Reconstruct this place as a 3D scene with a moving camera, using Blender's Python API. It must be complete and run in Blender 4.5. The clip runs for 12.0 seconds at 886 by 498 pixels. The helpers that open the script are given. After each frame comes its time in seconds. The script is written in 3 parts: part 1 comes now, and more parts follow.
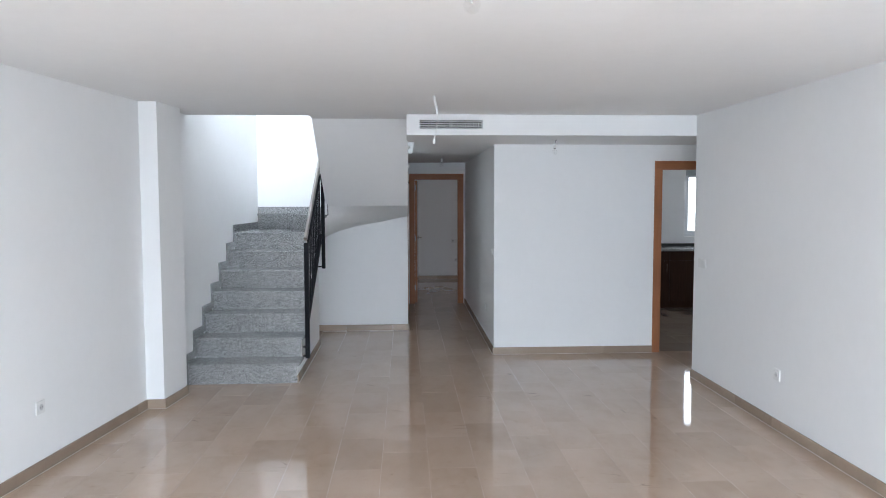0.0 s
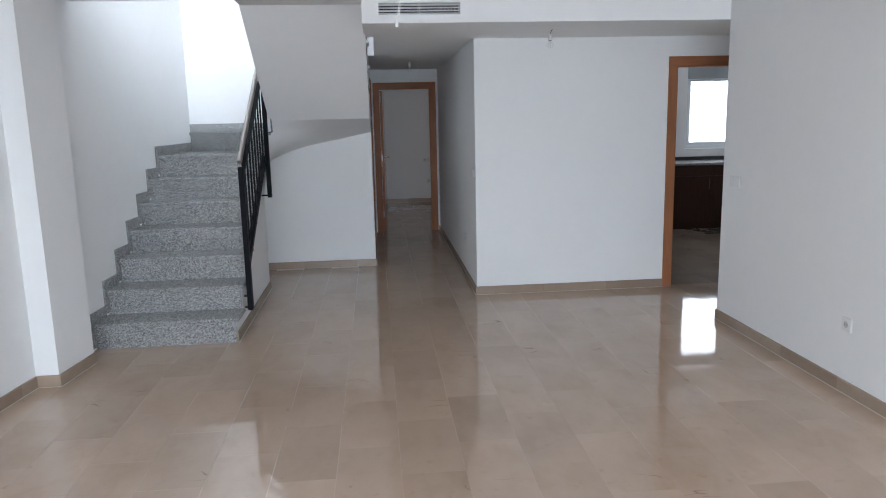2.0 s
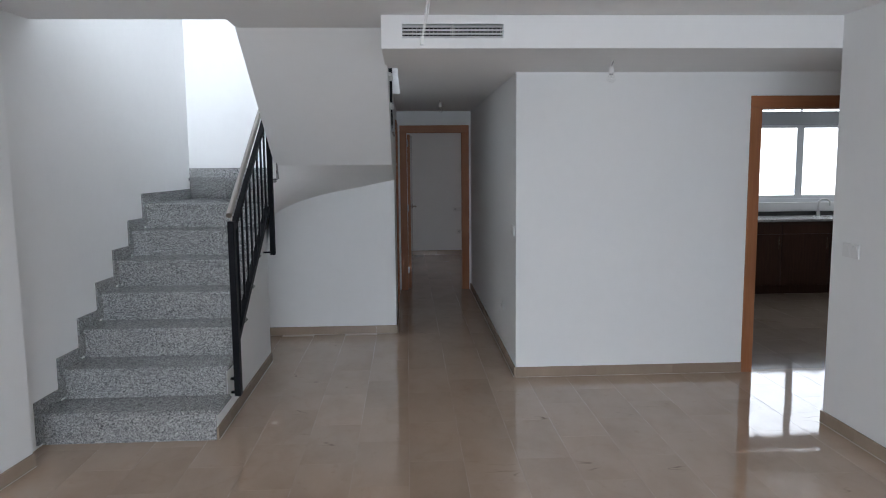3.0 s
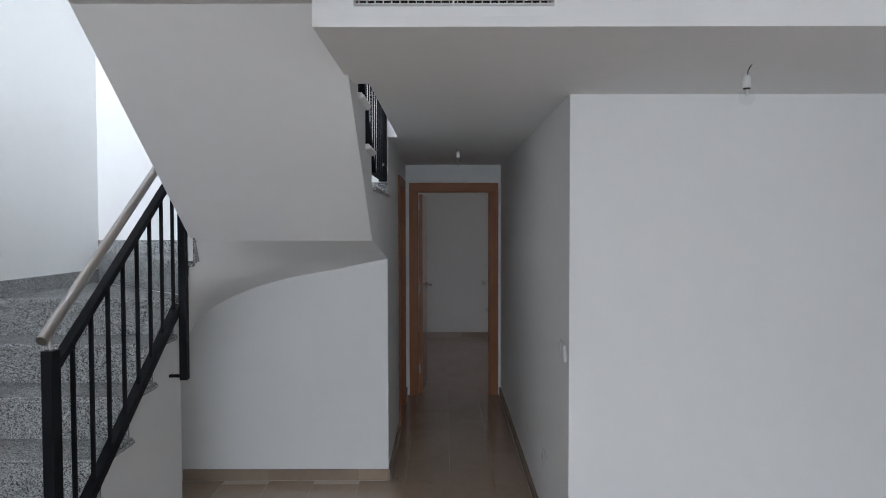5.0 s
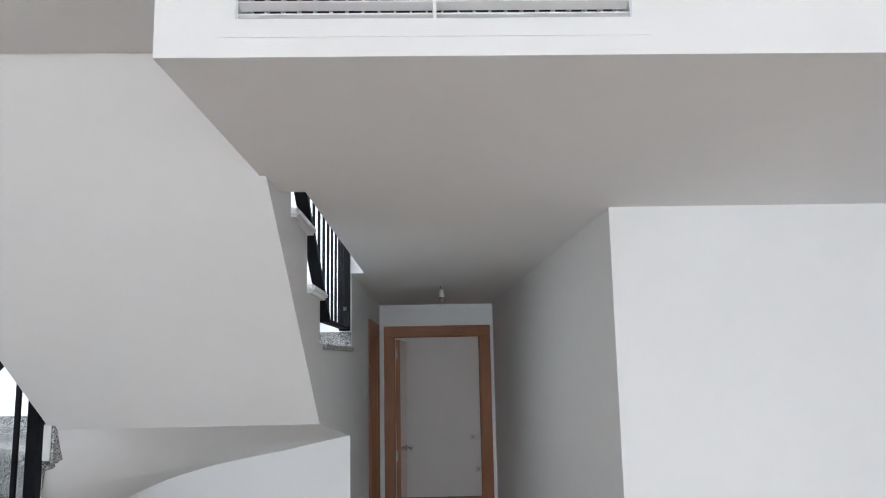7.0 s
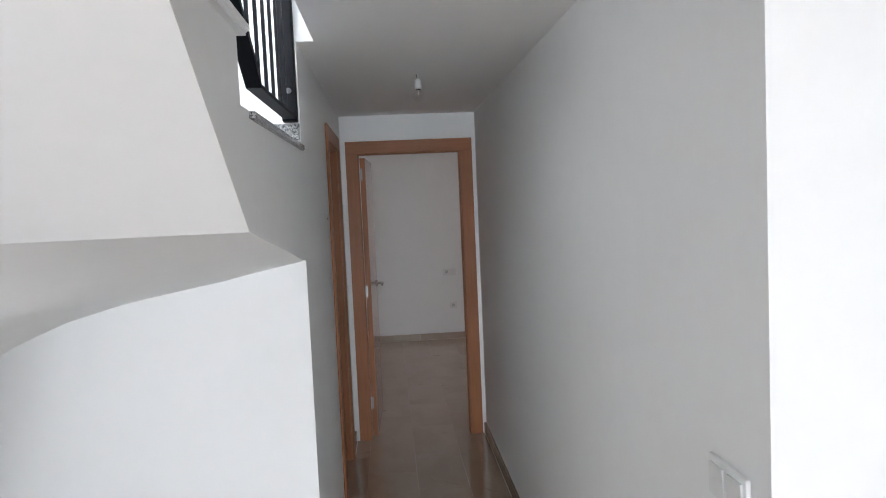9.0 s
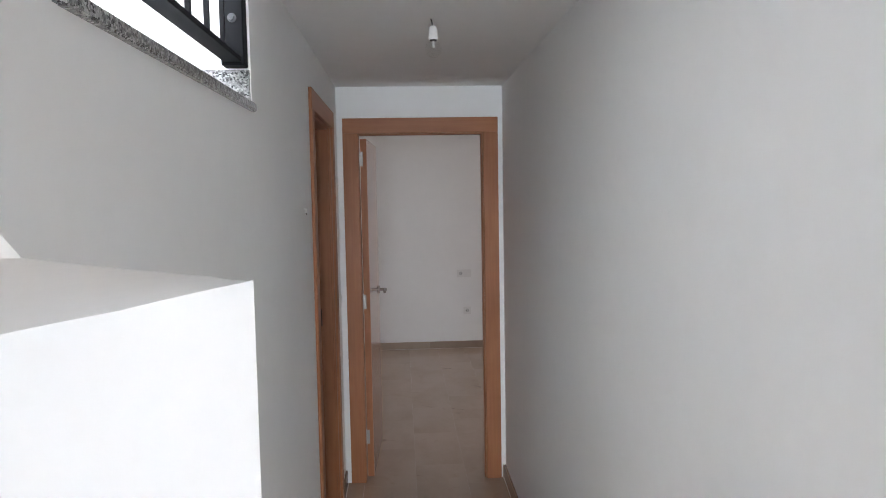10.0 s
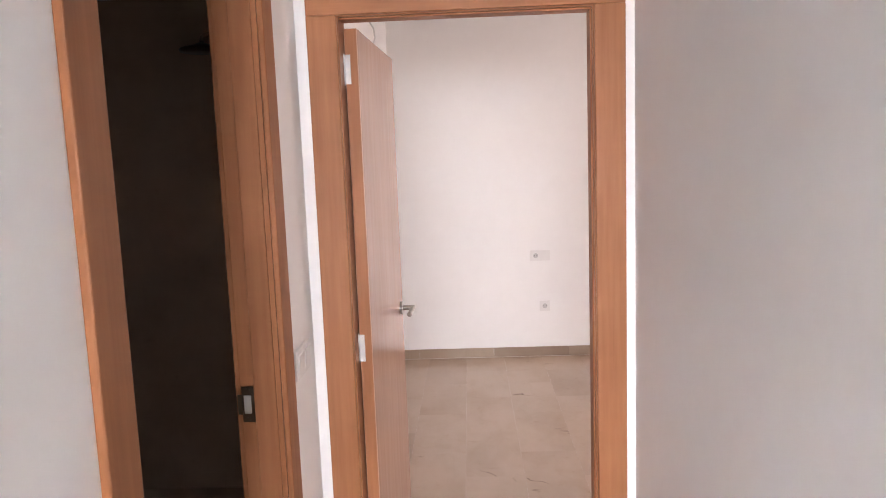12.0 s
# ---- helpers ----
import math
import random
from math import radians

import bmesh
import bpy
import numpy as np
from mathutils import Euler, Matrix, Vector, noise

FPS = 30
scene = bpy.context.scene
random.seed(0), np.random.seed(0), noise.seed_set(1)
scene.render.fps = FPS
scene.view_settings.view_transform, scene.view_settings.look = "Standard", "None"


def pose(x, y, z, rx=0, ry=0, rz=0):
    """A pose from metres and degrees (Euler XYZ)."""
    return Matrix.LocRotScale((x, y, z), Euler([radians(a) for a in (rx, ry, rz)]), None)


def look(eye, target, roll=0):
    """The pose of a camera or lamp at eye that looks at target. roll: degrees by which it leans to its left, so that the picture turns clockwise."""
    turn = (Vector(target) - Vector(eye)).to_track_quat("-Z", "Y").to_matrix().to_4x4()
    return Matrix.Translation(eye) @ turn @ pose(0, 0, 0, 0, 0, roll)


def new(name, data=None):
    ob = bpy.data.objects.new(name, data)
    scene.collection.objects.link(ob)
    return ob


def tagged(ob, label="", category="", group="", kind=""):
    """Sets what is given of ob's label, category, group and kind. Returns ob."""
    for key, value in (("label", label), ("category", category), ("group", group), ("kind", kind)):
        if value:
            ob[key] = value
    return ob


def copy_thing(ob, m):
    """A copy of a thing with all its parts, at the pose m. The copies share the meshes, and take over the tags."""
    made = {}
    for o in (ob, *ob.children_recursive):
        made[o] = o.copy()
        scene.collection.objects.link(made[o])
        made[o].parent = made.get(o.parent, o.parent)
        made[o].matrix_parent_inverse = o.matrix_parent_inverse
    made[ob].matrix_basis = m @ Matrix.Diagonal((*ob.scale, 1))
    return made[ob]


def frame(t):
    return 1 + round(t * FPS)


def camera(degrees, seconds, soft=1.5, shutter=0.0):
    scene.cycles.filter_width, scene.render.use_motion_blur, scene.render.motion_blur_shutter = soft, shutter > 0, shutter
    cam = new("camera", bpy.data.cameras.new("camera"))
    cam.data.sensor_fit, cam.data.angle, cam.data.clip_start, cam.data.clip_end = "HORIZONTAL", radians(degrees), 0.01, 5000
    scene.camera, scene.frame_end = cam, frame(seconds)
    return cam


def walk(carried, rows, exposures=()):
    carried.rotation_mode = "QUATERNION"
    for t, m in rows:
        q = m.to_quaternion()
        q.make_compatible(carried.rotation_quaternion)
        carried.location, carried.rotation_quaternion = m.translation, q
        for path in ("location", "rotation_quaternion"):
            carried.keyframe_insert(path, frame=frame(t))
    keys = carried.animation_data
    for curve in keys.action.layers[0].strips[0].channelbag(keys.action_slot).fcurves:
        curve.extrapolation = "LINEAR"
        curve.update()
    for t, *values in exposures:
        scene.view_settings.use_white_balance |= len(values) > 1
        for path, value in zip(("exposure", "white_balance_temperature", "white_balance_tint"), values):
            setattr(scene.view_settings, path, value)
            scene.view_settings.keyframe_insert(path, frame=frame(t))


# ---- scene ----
cam = camera(63.0, 12.0, soft=1.0)
PATH = [
    (0, (-0.962, -7.795, 1.696), (-0.858, -5.803, 1.559), -0.1),
    (0.5, (-0.977, -7.638, 1.653), (-0.807, -5.657, 1.436), -0.6),
    (1, (-0.891, -7.36, 1.636), (-0.711, -5.384, 1.385), 0.5),
    (1.5, (-0.910, -6.942, 1.627), (-0.787, -4.962, 1.370), 1.0),
    (2, (-0.881, -6.449, 1.625), (-0.707, -4.49, 1.265), -1.3),
    (2.5, (-0.848, -5.908, 1.627), (-0.758, -3.932, 1.335), -0.4),
    (4.5, (-0.627, -3.738, 1.682), (-0.493, -1.75, 1.512), -1.0),
    (5, (-0.569, -3.229, 1.717), (-0.567, -1.23, 1.644), -0.1),
    (5.5, (-0.583, -2.787, 1.766), (-0.468, -0.797, 1.919), -1.0),
    (6, (-0.573, -2.445, 1.844), (-0.548, -0.487, 2.252), -1.5),
    (6.5, (-0.552, -2.226, 1.871), (-0.537, -0.278, 2.324), -0.6),
    (7, (-0.557, -2.114, 1.849), (-0.503, -0.136, 2.145), -1.1),
    (7.5, (-0.593, -2.009, 1.756), (-0.506, -0.011, 1.77), -1.8),
    (9.5, (-0.621, -0.705, 1.675), (-0.469, 1.284, 1.533), -2.5),
    (10, (-0.57, -0.21, 1.679), (-0.459, 1.781, 1.526), -1.0),
    (10.5, (-0.557, 0.333, 1.661), (-0.394, 2.319, 1.493), -1.5),
    (11, (-0.489, 0.839, 1.635), (-0.381, 2.827, 1.443), -1.8),
    (11.5, (-0.477, 1.356, 1.619), (-0.452, 3.346, 1.422), -2.4),
    (12, (-0.457, 1.864, 1.63), (-0.535, 3.846, 1.372), -2.1),
]
EXPO = [(0.0, -0.19, 5880, 10), (1.5, -0.2, 5900, 10), (2.5, -0.58, 5980, 11), (4.5, -0.72, 6100, 11), (5.0, -0.65, 6100, 11), (5.5, -0.1, 6200, 11), (6.5, 0.05, 6230, 11), (7.5, 0.2, 6250, 11), (8.7, 0.48, 6270, 11), (9.5, 0.93, 6300, 12), (10.5, 1.38, 6450, 14), (11.0, 1.98, 6600, 18), (11.5, 2.3, 6770, 20), (12.0, 2.52, 6890, 22)]
walk(cam, [(t, look(e, g, r)) for t, e, g, r in PATH], EXPO)

# ---- world and daylight ----
world = bpy.data.worlds.new("sky")
scene.world = world
world.use_nodes = True
wn = world.node_tree.nodes
sky = wn.new("ShaderNodeTexSky")
sky.sky_type, sky.sun_disc = "NISHITA", False
sky.sun_elevation, sky.sun_rotation = radians(48), radians(-90)
wn["Background"].inputs["Strength"].default_value = 0.12
world.node_tree.links.new(sky.outputs["Color"], wn["Background"].inputs["Color"])

sun_data = bpy.data.lights.new("sun", "SUN")
sun_data.energy, sun_data.angle, sun_data.color = 2.5, radians(0.5), (1.0, 0.95, 0.88)
sun = new("sun", sun_data)
sun.matrix_world = look((-6, 0, 6.7), (0, 0, 0))


def daylight(name, eye, target, width, height, power, colour=(1, 1, 1)):
    """The sky's light in a window opening."""
    data = bpy.data.lights.new(name, "AREA")
    data.shape, data.size, data.size_y = "RECTANGLE", width, height
    data.energy, data.color = power, colour
    ob = new(name, data)
    ob.matrix_world = look(eye, target)
    return ob


daylight("daylight_terrace", (-0.9, -9.55, 1.25), (-0.9, -6.5, -3.7), 4.6, 2.3, 460, (0.87, 0.945, 1.0))
daylight("daylight_kitchen", (4.26, 3.95, 1.76), (4.26, 0, 1.76), 1.36, 1.34, 36, (0.97, 0.99, 1.0))
daylight("daylight_bedroom", (2.72, 5.9, 1.5), (0, 5.9, 1.5), 1.5, 1.3, 5.4, (1.0, 0.86, 0.79))
daylight("daylight_upper", (-1.9, -3.16, 4.0), (-1.9, 1.5, 3.6), 2.0, 1.8, 182, (0.92, 0.965, 1.0))

# ---- materials ----


def material(name, rough=0.6, metal=0.0, colour=(0.8, 0.8, 0.8)):
    m = bpy.data.materials.new(name)
    m.use_nodes = True
    b = m.node_tree.nodes["Principled BSDF"]
    b.inputs["Base Color"].default_value = (*colour, 1)
    b.inputs["Roughness"].default_value = rough
    b.inputs["Metallic"].default_value = metal
    return m, m.node_tree.nodes, m.node_tree.links, b


def shifted(n, l):
    """Object coordinates, shifted by a random step for each object."""
    tc, info, ma = n.new("ShaderNodeTexCoord"), n.new("ShaderNodeObjectInfo"), n.new("ShaderNodeVectorMath")
    ma.operation = "MULTIPLY_ADD"
    ma.inputs[1].default_value = (37, 23, 11)
    l.new(info.outputs["Random"], ma.inputs[0])
    l.new(tc.outputs["Object"], ma.inputs[2])
    return ma.outputs[0]


def tex_noise(n, l, scale, detail=4.0, rough=0.55, stretch=None, vector=None):
    vector = vector or n.new("ShaderNodeTexCoord").outputs["Object"]
    t = n.new("ShaderNodeTexNoise")
    t.inputs["Scale"].default_value, t.inputs["Detail"].default_value = scale, detail
    t.inputs["Roughness"].default_value = rough
    if stretch:
        mp = n.new("ShaderNodeMapping")
        mp.inputs["Scale"].default_value = stretch
        l.new(vector, mp.inputs["Vector"])
        l.new(mp.outputs["Vector"], t.inputs["Vector"])
    else:
        l.new(vector, t.inputs["Vector"])
    return t.outputs["Fac"]


def ramp(n, l, fac, stops):
    r = n.new("ShaderNodeValToRGB")
    el = r.color_ramp.elements
    while len(el) < len(stops):
        el.new(0.5)
    for e, (p, c) in zip(el, stops):
        e.position, e.color = p, (*c, 1)
    l.new(fac, r.inputs["Fac"])
    return r.outputs["Color"]


def mix(n, l, kind, fac, a, b):
    m = n.new("ShaderNodeMix")
    m.data_type, m.blend_type = "RGBA", kind
    if isinstance(fac, float):
        m.inputs[0].default_value = fac
    else:
        l.new(fac, m.inputs[0])
    for k, v in ((6, a), (7, b)):
        if isinstance(v, tuple):
            m.inputs[k].default_value = (*v, 1)
        else:
            l.new(v, m.inputs[k])
    return m.outputs[2]


def bump(n, l, b, height, strength, distance):
    k = n.new("ShaderNodeBump")
    k.inputs["Strength"].default_value, k.inputs["Distance"].default_value = strength, distance
    l.new(height, k.inputs["Height"])
    l.new(k.outputs["Normal"], b.inputs["Normal"])


def plaster(name, colour):
    m, n, l, b = material(name, 0.75)
    big = tex_noise(n, l, 1.3, 3)
    tone = ramp(n, l, big, [(0.3, tuple(c * 0.98 for c in colour)), (0.7, colour)])
    fine = tex_noise(n, l, 14, 5)
    tone = mix(n, l, "MULTIPLY", 0.5, tone, ramp(n, l, fine, [(0.35, (0.98, 0.98, 0.978)), (0.6, (1, 1, 1))]))
    l.new(tone, b.inputs["Base Color"])
    bump(n, l, b, tex_noise(n, l, 150, 3), 0.08, 0.001)
    return m


WALL = plaster("white_wall_paint", (0.88, 0.88, 0.875))
CEIL = plaster("white_ceiling_paint", (0.90, 0.90, 0.895))
DUCT = plaster("white_duct_paint", (0.90, 0.90, 0.90))


def marble(name, tint, rough, veins=0.12):
    m, n, l, b = material(name, rough)
    info, vec = n.new("ShaderNodeObjectInfo"), shifted(n, l)
    base = ramp(n, l, info.outputs["Random"], [(0.0, tuple(c * 0.92 for c in tint)), (0.2, tuple(c * 0.975 for c in tint)), (0.85, tint), (1.0, tuple(c * 1.07 for c in tint))])
    cloud = ramp(n, l, tex_noise(n, l, 2.6, 6, 0.62, (1, 0.55, 1), vec), [(0.30, (0.86, 0.835, 0.81)), (0.52, (0.98, 0.975, 0.97)), (0.74, (1.05, 1.05, 1.06))])
    base = mix(n, l, "MULTIPLY", 1.0, base, cloud)
    speck = ramp(n, l, tex_noise(n, l, 16, 8, 0.7, None, vec), [(0.60, (1, 1, 1)), (0.72, (0.86, 0.82, 0.78))])
    base = mix(n, l, "MULTIPLY", 0.8, base, speck)
    vein = n.new("ShaderNodeTexWave")
    vein.inputs["Scale"].default_value, vein.inputs["Distortion"].default_value = 0.55, 16
    vein.inputs["Detail"].default_value, vein.inputs["Detail Scale"].default_value = 5, 1.4
    l.new(vec, vein.inputs["Vector"])
    base = mix(n, l, "MULTIPLY", veins, base, ramp(n, l, vein.outputs["Fac"], [(0.0, (0.80, 0.73, 0.66)), (0.02, (0.97, 0.96, 0.95)), (0.05, (1, 1, 1))]))
    if veins:
        streak = ramp(n, l, tex_noise(n, l, 1.7, 3, 0.45, (1, 2.6, 1), vec), [(0.493, (1, 1, 1)), (0.5, (0.4, 0.36, 0.33)), (0.507, (1, 1, 1))])
        patch = ramp(n, l, tex_noise(n, l, 3.1, 2, 0.5, None, vec), [(0.62, (0, 0, 0)), (0.72, (1, 1, 1))])
        base = mix(n, l, "MULTIPLY", patch, base, streak)      # short dark fissures, here and there
        dots = n.new("ShaderNodeTexVoronoi")            # sparse small chips and pits
        dots.inputs["Scale"].default_value = 3.2
        l.new(vec, dots.inputs["Vector"])
        base = mix(n, l, "MULTIPLY", 0.75, base, ramp(n, l, dots.outputs["Distance"], [(0.0, (0.35, 0.3, 0.27)), (0.012, (0.5, 0.45, 0.4)), (0.022, (1, 1, 1))]))
    l.new(base, b.inputs["Base Color"])
    rg = n.new("ShaderNodeMapRange")
    l.new(tex_noise(n, l, 5, 5), rg.inputs["Value"])
    rg.inputs["To Min"].default_value, rg.inputs["To Max"].default_value = rough * 0.6, rough * 1.7
    l.new(rg.outputs["Result"], b.inputs["Roughness"])
    bump(n, l, b, tex_noise(n, l, 1.6, 2), 0.03, 0.01)
    return m


MARBLE = marble("polished_beige_marble", (0.505, 0.381, 0.288), 0.04)
MARBLE.node_tree.nodes["Principled BSDF"].inputs["Specular IOR Level"].default_value = 0.8


def skirting_stone():
    m, n, l, b = material("beige_marble_skirting", 0.25)
    info = n.new("ShaderNodeObjectInfo")
    c = ramp(n, l, info.outputs["Random"], [(0.0, (0.30, 0.225, 0.17)), (0.6, (0.35, 0.27, 0.205)), (1.0, (0.39, 0.305, 0.235))])
    c = mix(n, l, "MULTIPLY", 0.6, c, ramp(n, l, tex_noise(n, l, 7, 4), [(0.3, (0.88, 0.86, 0.84)), (0.7, (1.05, 1.05, 1.05))]))
    l.new(c, b.inputs["Base Color"])
    return m


BASE = skirting_stone()
GROUT = material("pale_beige_grout", 0.6, 0, (0.58, 0.49, 0.41))[0]
JOINT = material("pale_skirting_grout", 0.6, 0, (0.72, 0.66, 0.58))[0]
KTILE = marble("beige_kitchen_tile", (0.33, 0.265, 0.21), 0.08)


def granite():
    m, n, l, b = material("grey_speckled_granite", 0.2)
    tc = n.new("ShaderNodeTexCoord")
    v = n.new("ShaderNodeTexVoronoi")
    v.inputs["Scale"].default_value = 250
    l.new(tc.outputs["Object"], v.inputs["Vector"])
    sep = n.new("ShaderNodeSeparateColor")
    l.new(v.outputs["Color"], sep.inputs["Color"])
    c = ramp(n, l, sep.outputs["Red"], [(0.0, (0.035, 0.035, 0.038)), (0.2, (0.12, 0.12, 0.124)), (0.32, (0.255, 0.258, 0.262)), (0.65, (0.37, 0.373, 0.376)), (1.0, (0.58, 0.58, 0.58))])
    c = mix(n, l, "MULTIPLY", 0.8, c, ramp(n, l, tex_noise(n, l, 45, 4), [(0.3, (0.72, 0.72, 0.73)), (0.65, (1.12, 1.12, 1.1))]))
    c = mix(n, l, "MULTIPLY", 0.6, c, ramp(n, l, tex_noise(n, l, 6, 3), [(0.3, (0.88, 0.88, 0.88)), (0.7, (1.05, 1.05, 1.05))]))
    l.new(c, b.inputs["Base Color"])
    b.inputs["Specular IOR Level"].default_value = 0.75
    return m


GRANITE = granite()


def timber(name, dark, light, rough, along):
    """along: stretch of the grain in object space."""
    m, n, l, b = material(name, rough)
    g = tex_noise(n, l, 9, 8, 0.6, along)
    c = ramp(n, l, g, [(0.28, dark), (0.5, tuple((p + q) / 2 for p, q in zip(dark, light))), (0.72, light)])
    c = mix(n, l, "MULTIPLY", 0.7, c, ramp(n, l, tex_noise(n, l, 1.7, 3), [(0.3, (0.86, 0.84, 0.82)), (0.7, (1.06, 1.06, 1.06))]))
    l.new(c, b.inputs["Base Color"])
    bump(n, l, b, g, 0.06, 0.001)
    return m


WOOD = timber("orange_beech_veneer", (0.31, 0.123, 0.054), (0.385, 0.162, 0.073), 0.42, (7, 7, 0.35))
WOOD_H = timber("orange_beech_veneer_across", (0.31, 0.123, 0.054), (0.385, 0.162, 0.073), 0.42, (0.35, 0.35, 7))
for varnished in (WOOD, WOOD_H):
    varnished.node_tree.nodes["Principled BSDF"].inputs["Specular IOR Level"].default_value = 0.22
LEAF = timber("pale_beech_door_veneer", (0.50, 0.28, 0.19), (0.56, 0.33, 0.235), 0.15, (5, 5, 0.3))
CABWOOD = timber("dark_brown_cabinet_wood", (0.032, 0.013, 0.008), (0.058, 0.024, 0.013), 0.5, (6, 6, 0.4))
CABWOOD.node_tree.nodes["Principled BSDF"].inputs["Specular IOR Level"].default_value = 0.2
IRON = material("black_painted_iron", 0.6, 0.0, (0.0045, 0.005, 0.0075))[0]
IRON.node_tree.nodes["Principled BSDF"].inputs["Specular IOR Level"].default_value = 0.17
STEEL = material("brushed_stainless_steel", 0.32, 1.0, (0.36, 0.335, 0.31))[0]
HINGE = material("satin_steel_hinge", 0.4, 1.0, (0.36, 0.345, 0.33))[0]
ZINC = material("dull_zinc_plate", 0.5, 0.0, (0.09, 0.095, 0.105))[0]
CHROME = material("polished_chrome", 0.3, 1.0, (0.68, 0.68, 0.67))[0]
BRONZE = material("dark_bronzed_metal", 0.3, 1.0, (0.10, 0.07, 0.05))[0]
PLASTIC = material("white_plastic", 0.3, 0, (0.78, 0.775, 0.765))[0]
# near-black colour that stands in for shade inside openings
VOID_SHADE = material("black_void_shade", 0.9, 0, (0.02, 0.02, 0.02))[0]
CABLE = material("dark_cable", 0.5, 0, (0.03, 0.025, 0.02))[0]
ALU = material("white_lacquered_aluminium", 0.35, 0, (0.70, 0.72, 0.74))[0]
GREYPANEL = material("grey_shutter_box", 0.5, 0, (0.33, 0.35, 0.36))[0]
# the upstand's granite, its shade put into a dark base colour
GRANITE_SHADE = material("granite_with_painted_shade", 0.12, 0, (0.05, 0.05, 0.05))[0]
BATHTILE = marble("brown_bath_tile", (0.56, 0.43, 0.35), 0.35, 0.0)


def glass():
    m, n, l, b = material("clear_glass", 0.0, 0, (1, 1, 1))
    b.inputs["Transmission Weight"].default_value = 1.0
    b.inputs["IOR"].default_value = 1.45
    return m


GLASS = glass()
GLASS_THIN = bpy.data.materials.new("thin_bulb_glass")
GLASS_THIN.use_nodes = True
tn, tl = GLASS_THIN.node_tree.nodes, GLASS_THIN.node_tree.links
tn.remove(tn["Principled BSDF"])
t_tr, t_gl, t_mx = tn.new("ShaderNodeBsdfTransparent"), tn.new("ShaderNodeBsdfGlossy"), tn.new("ShaderNodeMixShader")
t_tr.inputs["Color"].default_value = (0.982, 0.985, 0.982, 1)
t_gl.inputs["Roughness"].default_value = 0.03
t_mx.inputs[0].default_value = 0.035
tl.new(t_tr.outputs[0], t_mx.inputs[1])
tl.new(t_gl.outputs[0], t_mx.inputs[2])
tl.new(t_mx.outputs[0], tn["Material Output"].inputs["Surface"])

# ---- mesh helpers ----


def box(bm, x0, x1, y0, y1, z0, z1, bevel=0.0):
    r = bmesh.ops.create_cube(bm, size=1)
    for v in r["verts"]:
        v.co = ((x0 + x1) / 2 + v.co.x * (x1 - x0), (y0 + y1) / 2 + v.co.y * (y1 - y0), (z0 + z1) / 2 + v.co.z * (z1 - z0))
    if bevel:
        edges = list({e for v in r["verts"] for e in v.link_edges})
        bmesh.ops.bevel(bm, geom=edges, offset=bevel, segments=2, affect="EDGES", profile=0.5)
    return bm


def boxes(*rows, bevel=0.0):
    bm = bmesh.new()
    for r in rows:
        box(bm, *r, bevel=bevel)
    return bm


def prism(points, axis, a, b, bm=None):
    """A polygon extruded along an axis from a to b. points: (u, v) in the other two axes, in order."""
    bm = bm or bmesh.new()

    def at(u, v, w):
        return {"x": (w, u, v), "y": (u, w, v), "z": (u, v, w)}[axis]
    lo = [bm.verts.new(at(u, v, a)) for u, v in points]
    hi = [bm.verts.new(at(u, v, b)) for u, v in points]
    faces = [bm.faces.new(lo), bm.faces.new(hi)]
    k = len(points)
    for i in range(k):
        faces.append(bm.faces.new((lo[i], lo[(i + 1) % k], hi[(i + 1) % k], hi[i])))
    bmesh.ops.recalc_face_normals(bm, faces=faces)
    return bm


def rod(bm, a, b, r0, r1=None, sides=16):
    a, b = Vector(a), Vector(b)
    m = Matrix.Translation((a + b) / 2) @ (b - a).to_track_quat("Z", "Y").to_matrix().to_4x4()
    bmesh.ops.create_cone(bm, cap_ends=True, segments=sides, radius1=r0, radius2=r0 if r1 is None else r1, depth=(b - a).length, matrix=m)
    return bm


def lathe(profile, centre, sides=24, bm=None):
    """profile: (radius, z) from one end to the other, round the vertical through centre."""
    bm = bm or bmesh.new()
    rings = []
    for r, z in profile:
        rings.append([bm.verts.new((centre[0] + r * math.cos(2 * math.pi * i / sides), centre[1] + r * math.sin(2 * math.pi * i / sides), centre[2] + z)) for i in range(sides)])
    for p, q in zip(rings, rings[1:]):
        for i in range(sides):
            bm.faces.new((p[i], p[(i + 1) % sides], q[(i + 1) % sides], q[i]))
    bm.faces.new(rings[0])
    bm.faces.new(rings[-1])
    bmesh.ops.recalc_face_normals(bm, faces=bm.faces)
    return bm


def tube(points, radius, bm=None, sides=10):
    bm = bm or bmesh.new()
    for p, q in zip(points, points[1:]):
        rod(bm, p, q, radius, sides=sides)
    return bm


def mesh_of(name, bm, mat, smooth=False):
    me = bpy.data.meshes.new(name)
    if smooth:
        for f in bm.faces:
            f.smooth = True
    bm.to_mesh(me)
    bm.free()
    me.materials.append(mat)
    return me


def part(name, bm, mat, parent, label="", smooth=False):
    ob = new(name, mesh_of(name, bm, mat, smooth))
    ob.parent = parent
    if label:
        tagged(ob, label)
    return ob


def thing(name, at, label, category, group="", kind=""):
    ob = new(name)
    ob.matrix_world = pose(*at)
    ob.empty_display_size = 0.1
    return tagged(ob, label, category, group, kind)


def inside(name, bm, mat, parent, label="", smooth=False):
    """A part given in world coordinates, put under a thing that stands elsewhere."""
    ob = part(name, bm, mat, parent, label, smooth)
    ob.matrix_parent_inverse = parent.matrix_basis.inverted() if parent.parent is None else (parent.parent.matrix_basis @ parent.matrix_parent_inverse @ parent.matrix_basis).inverted()
    return ob


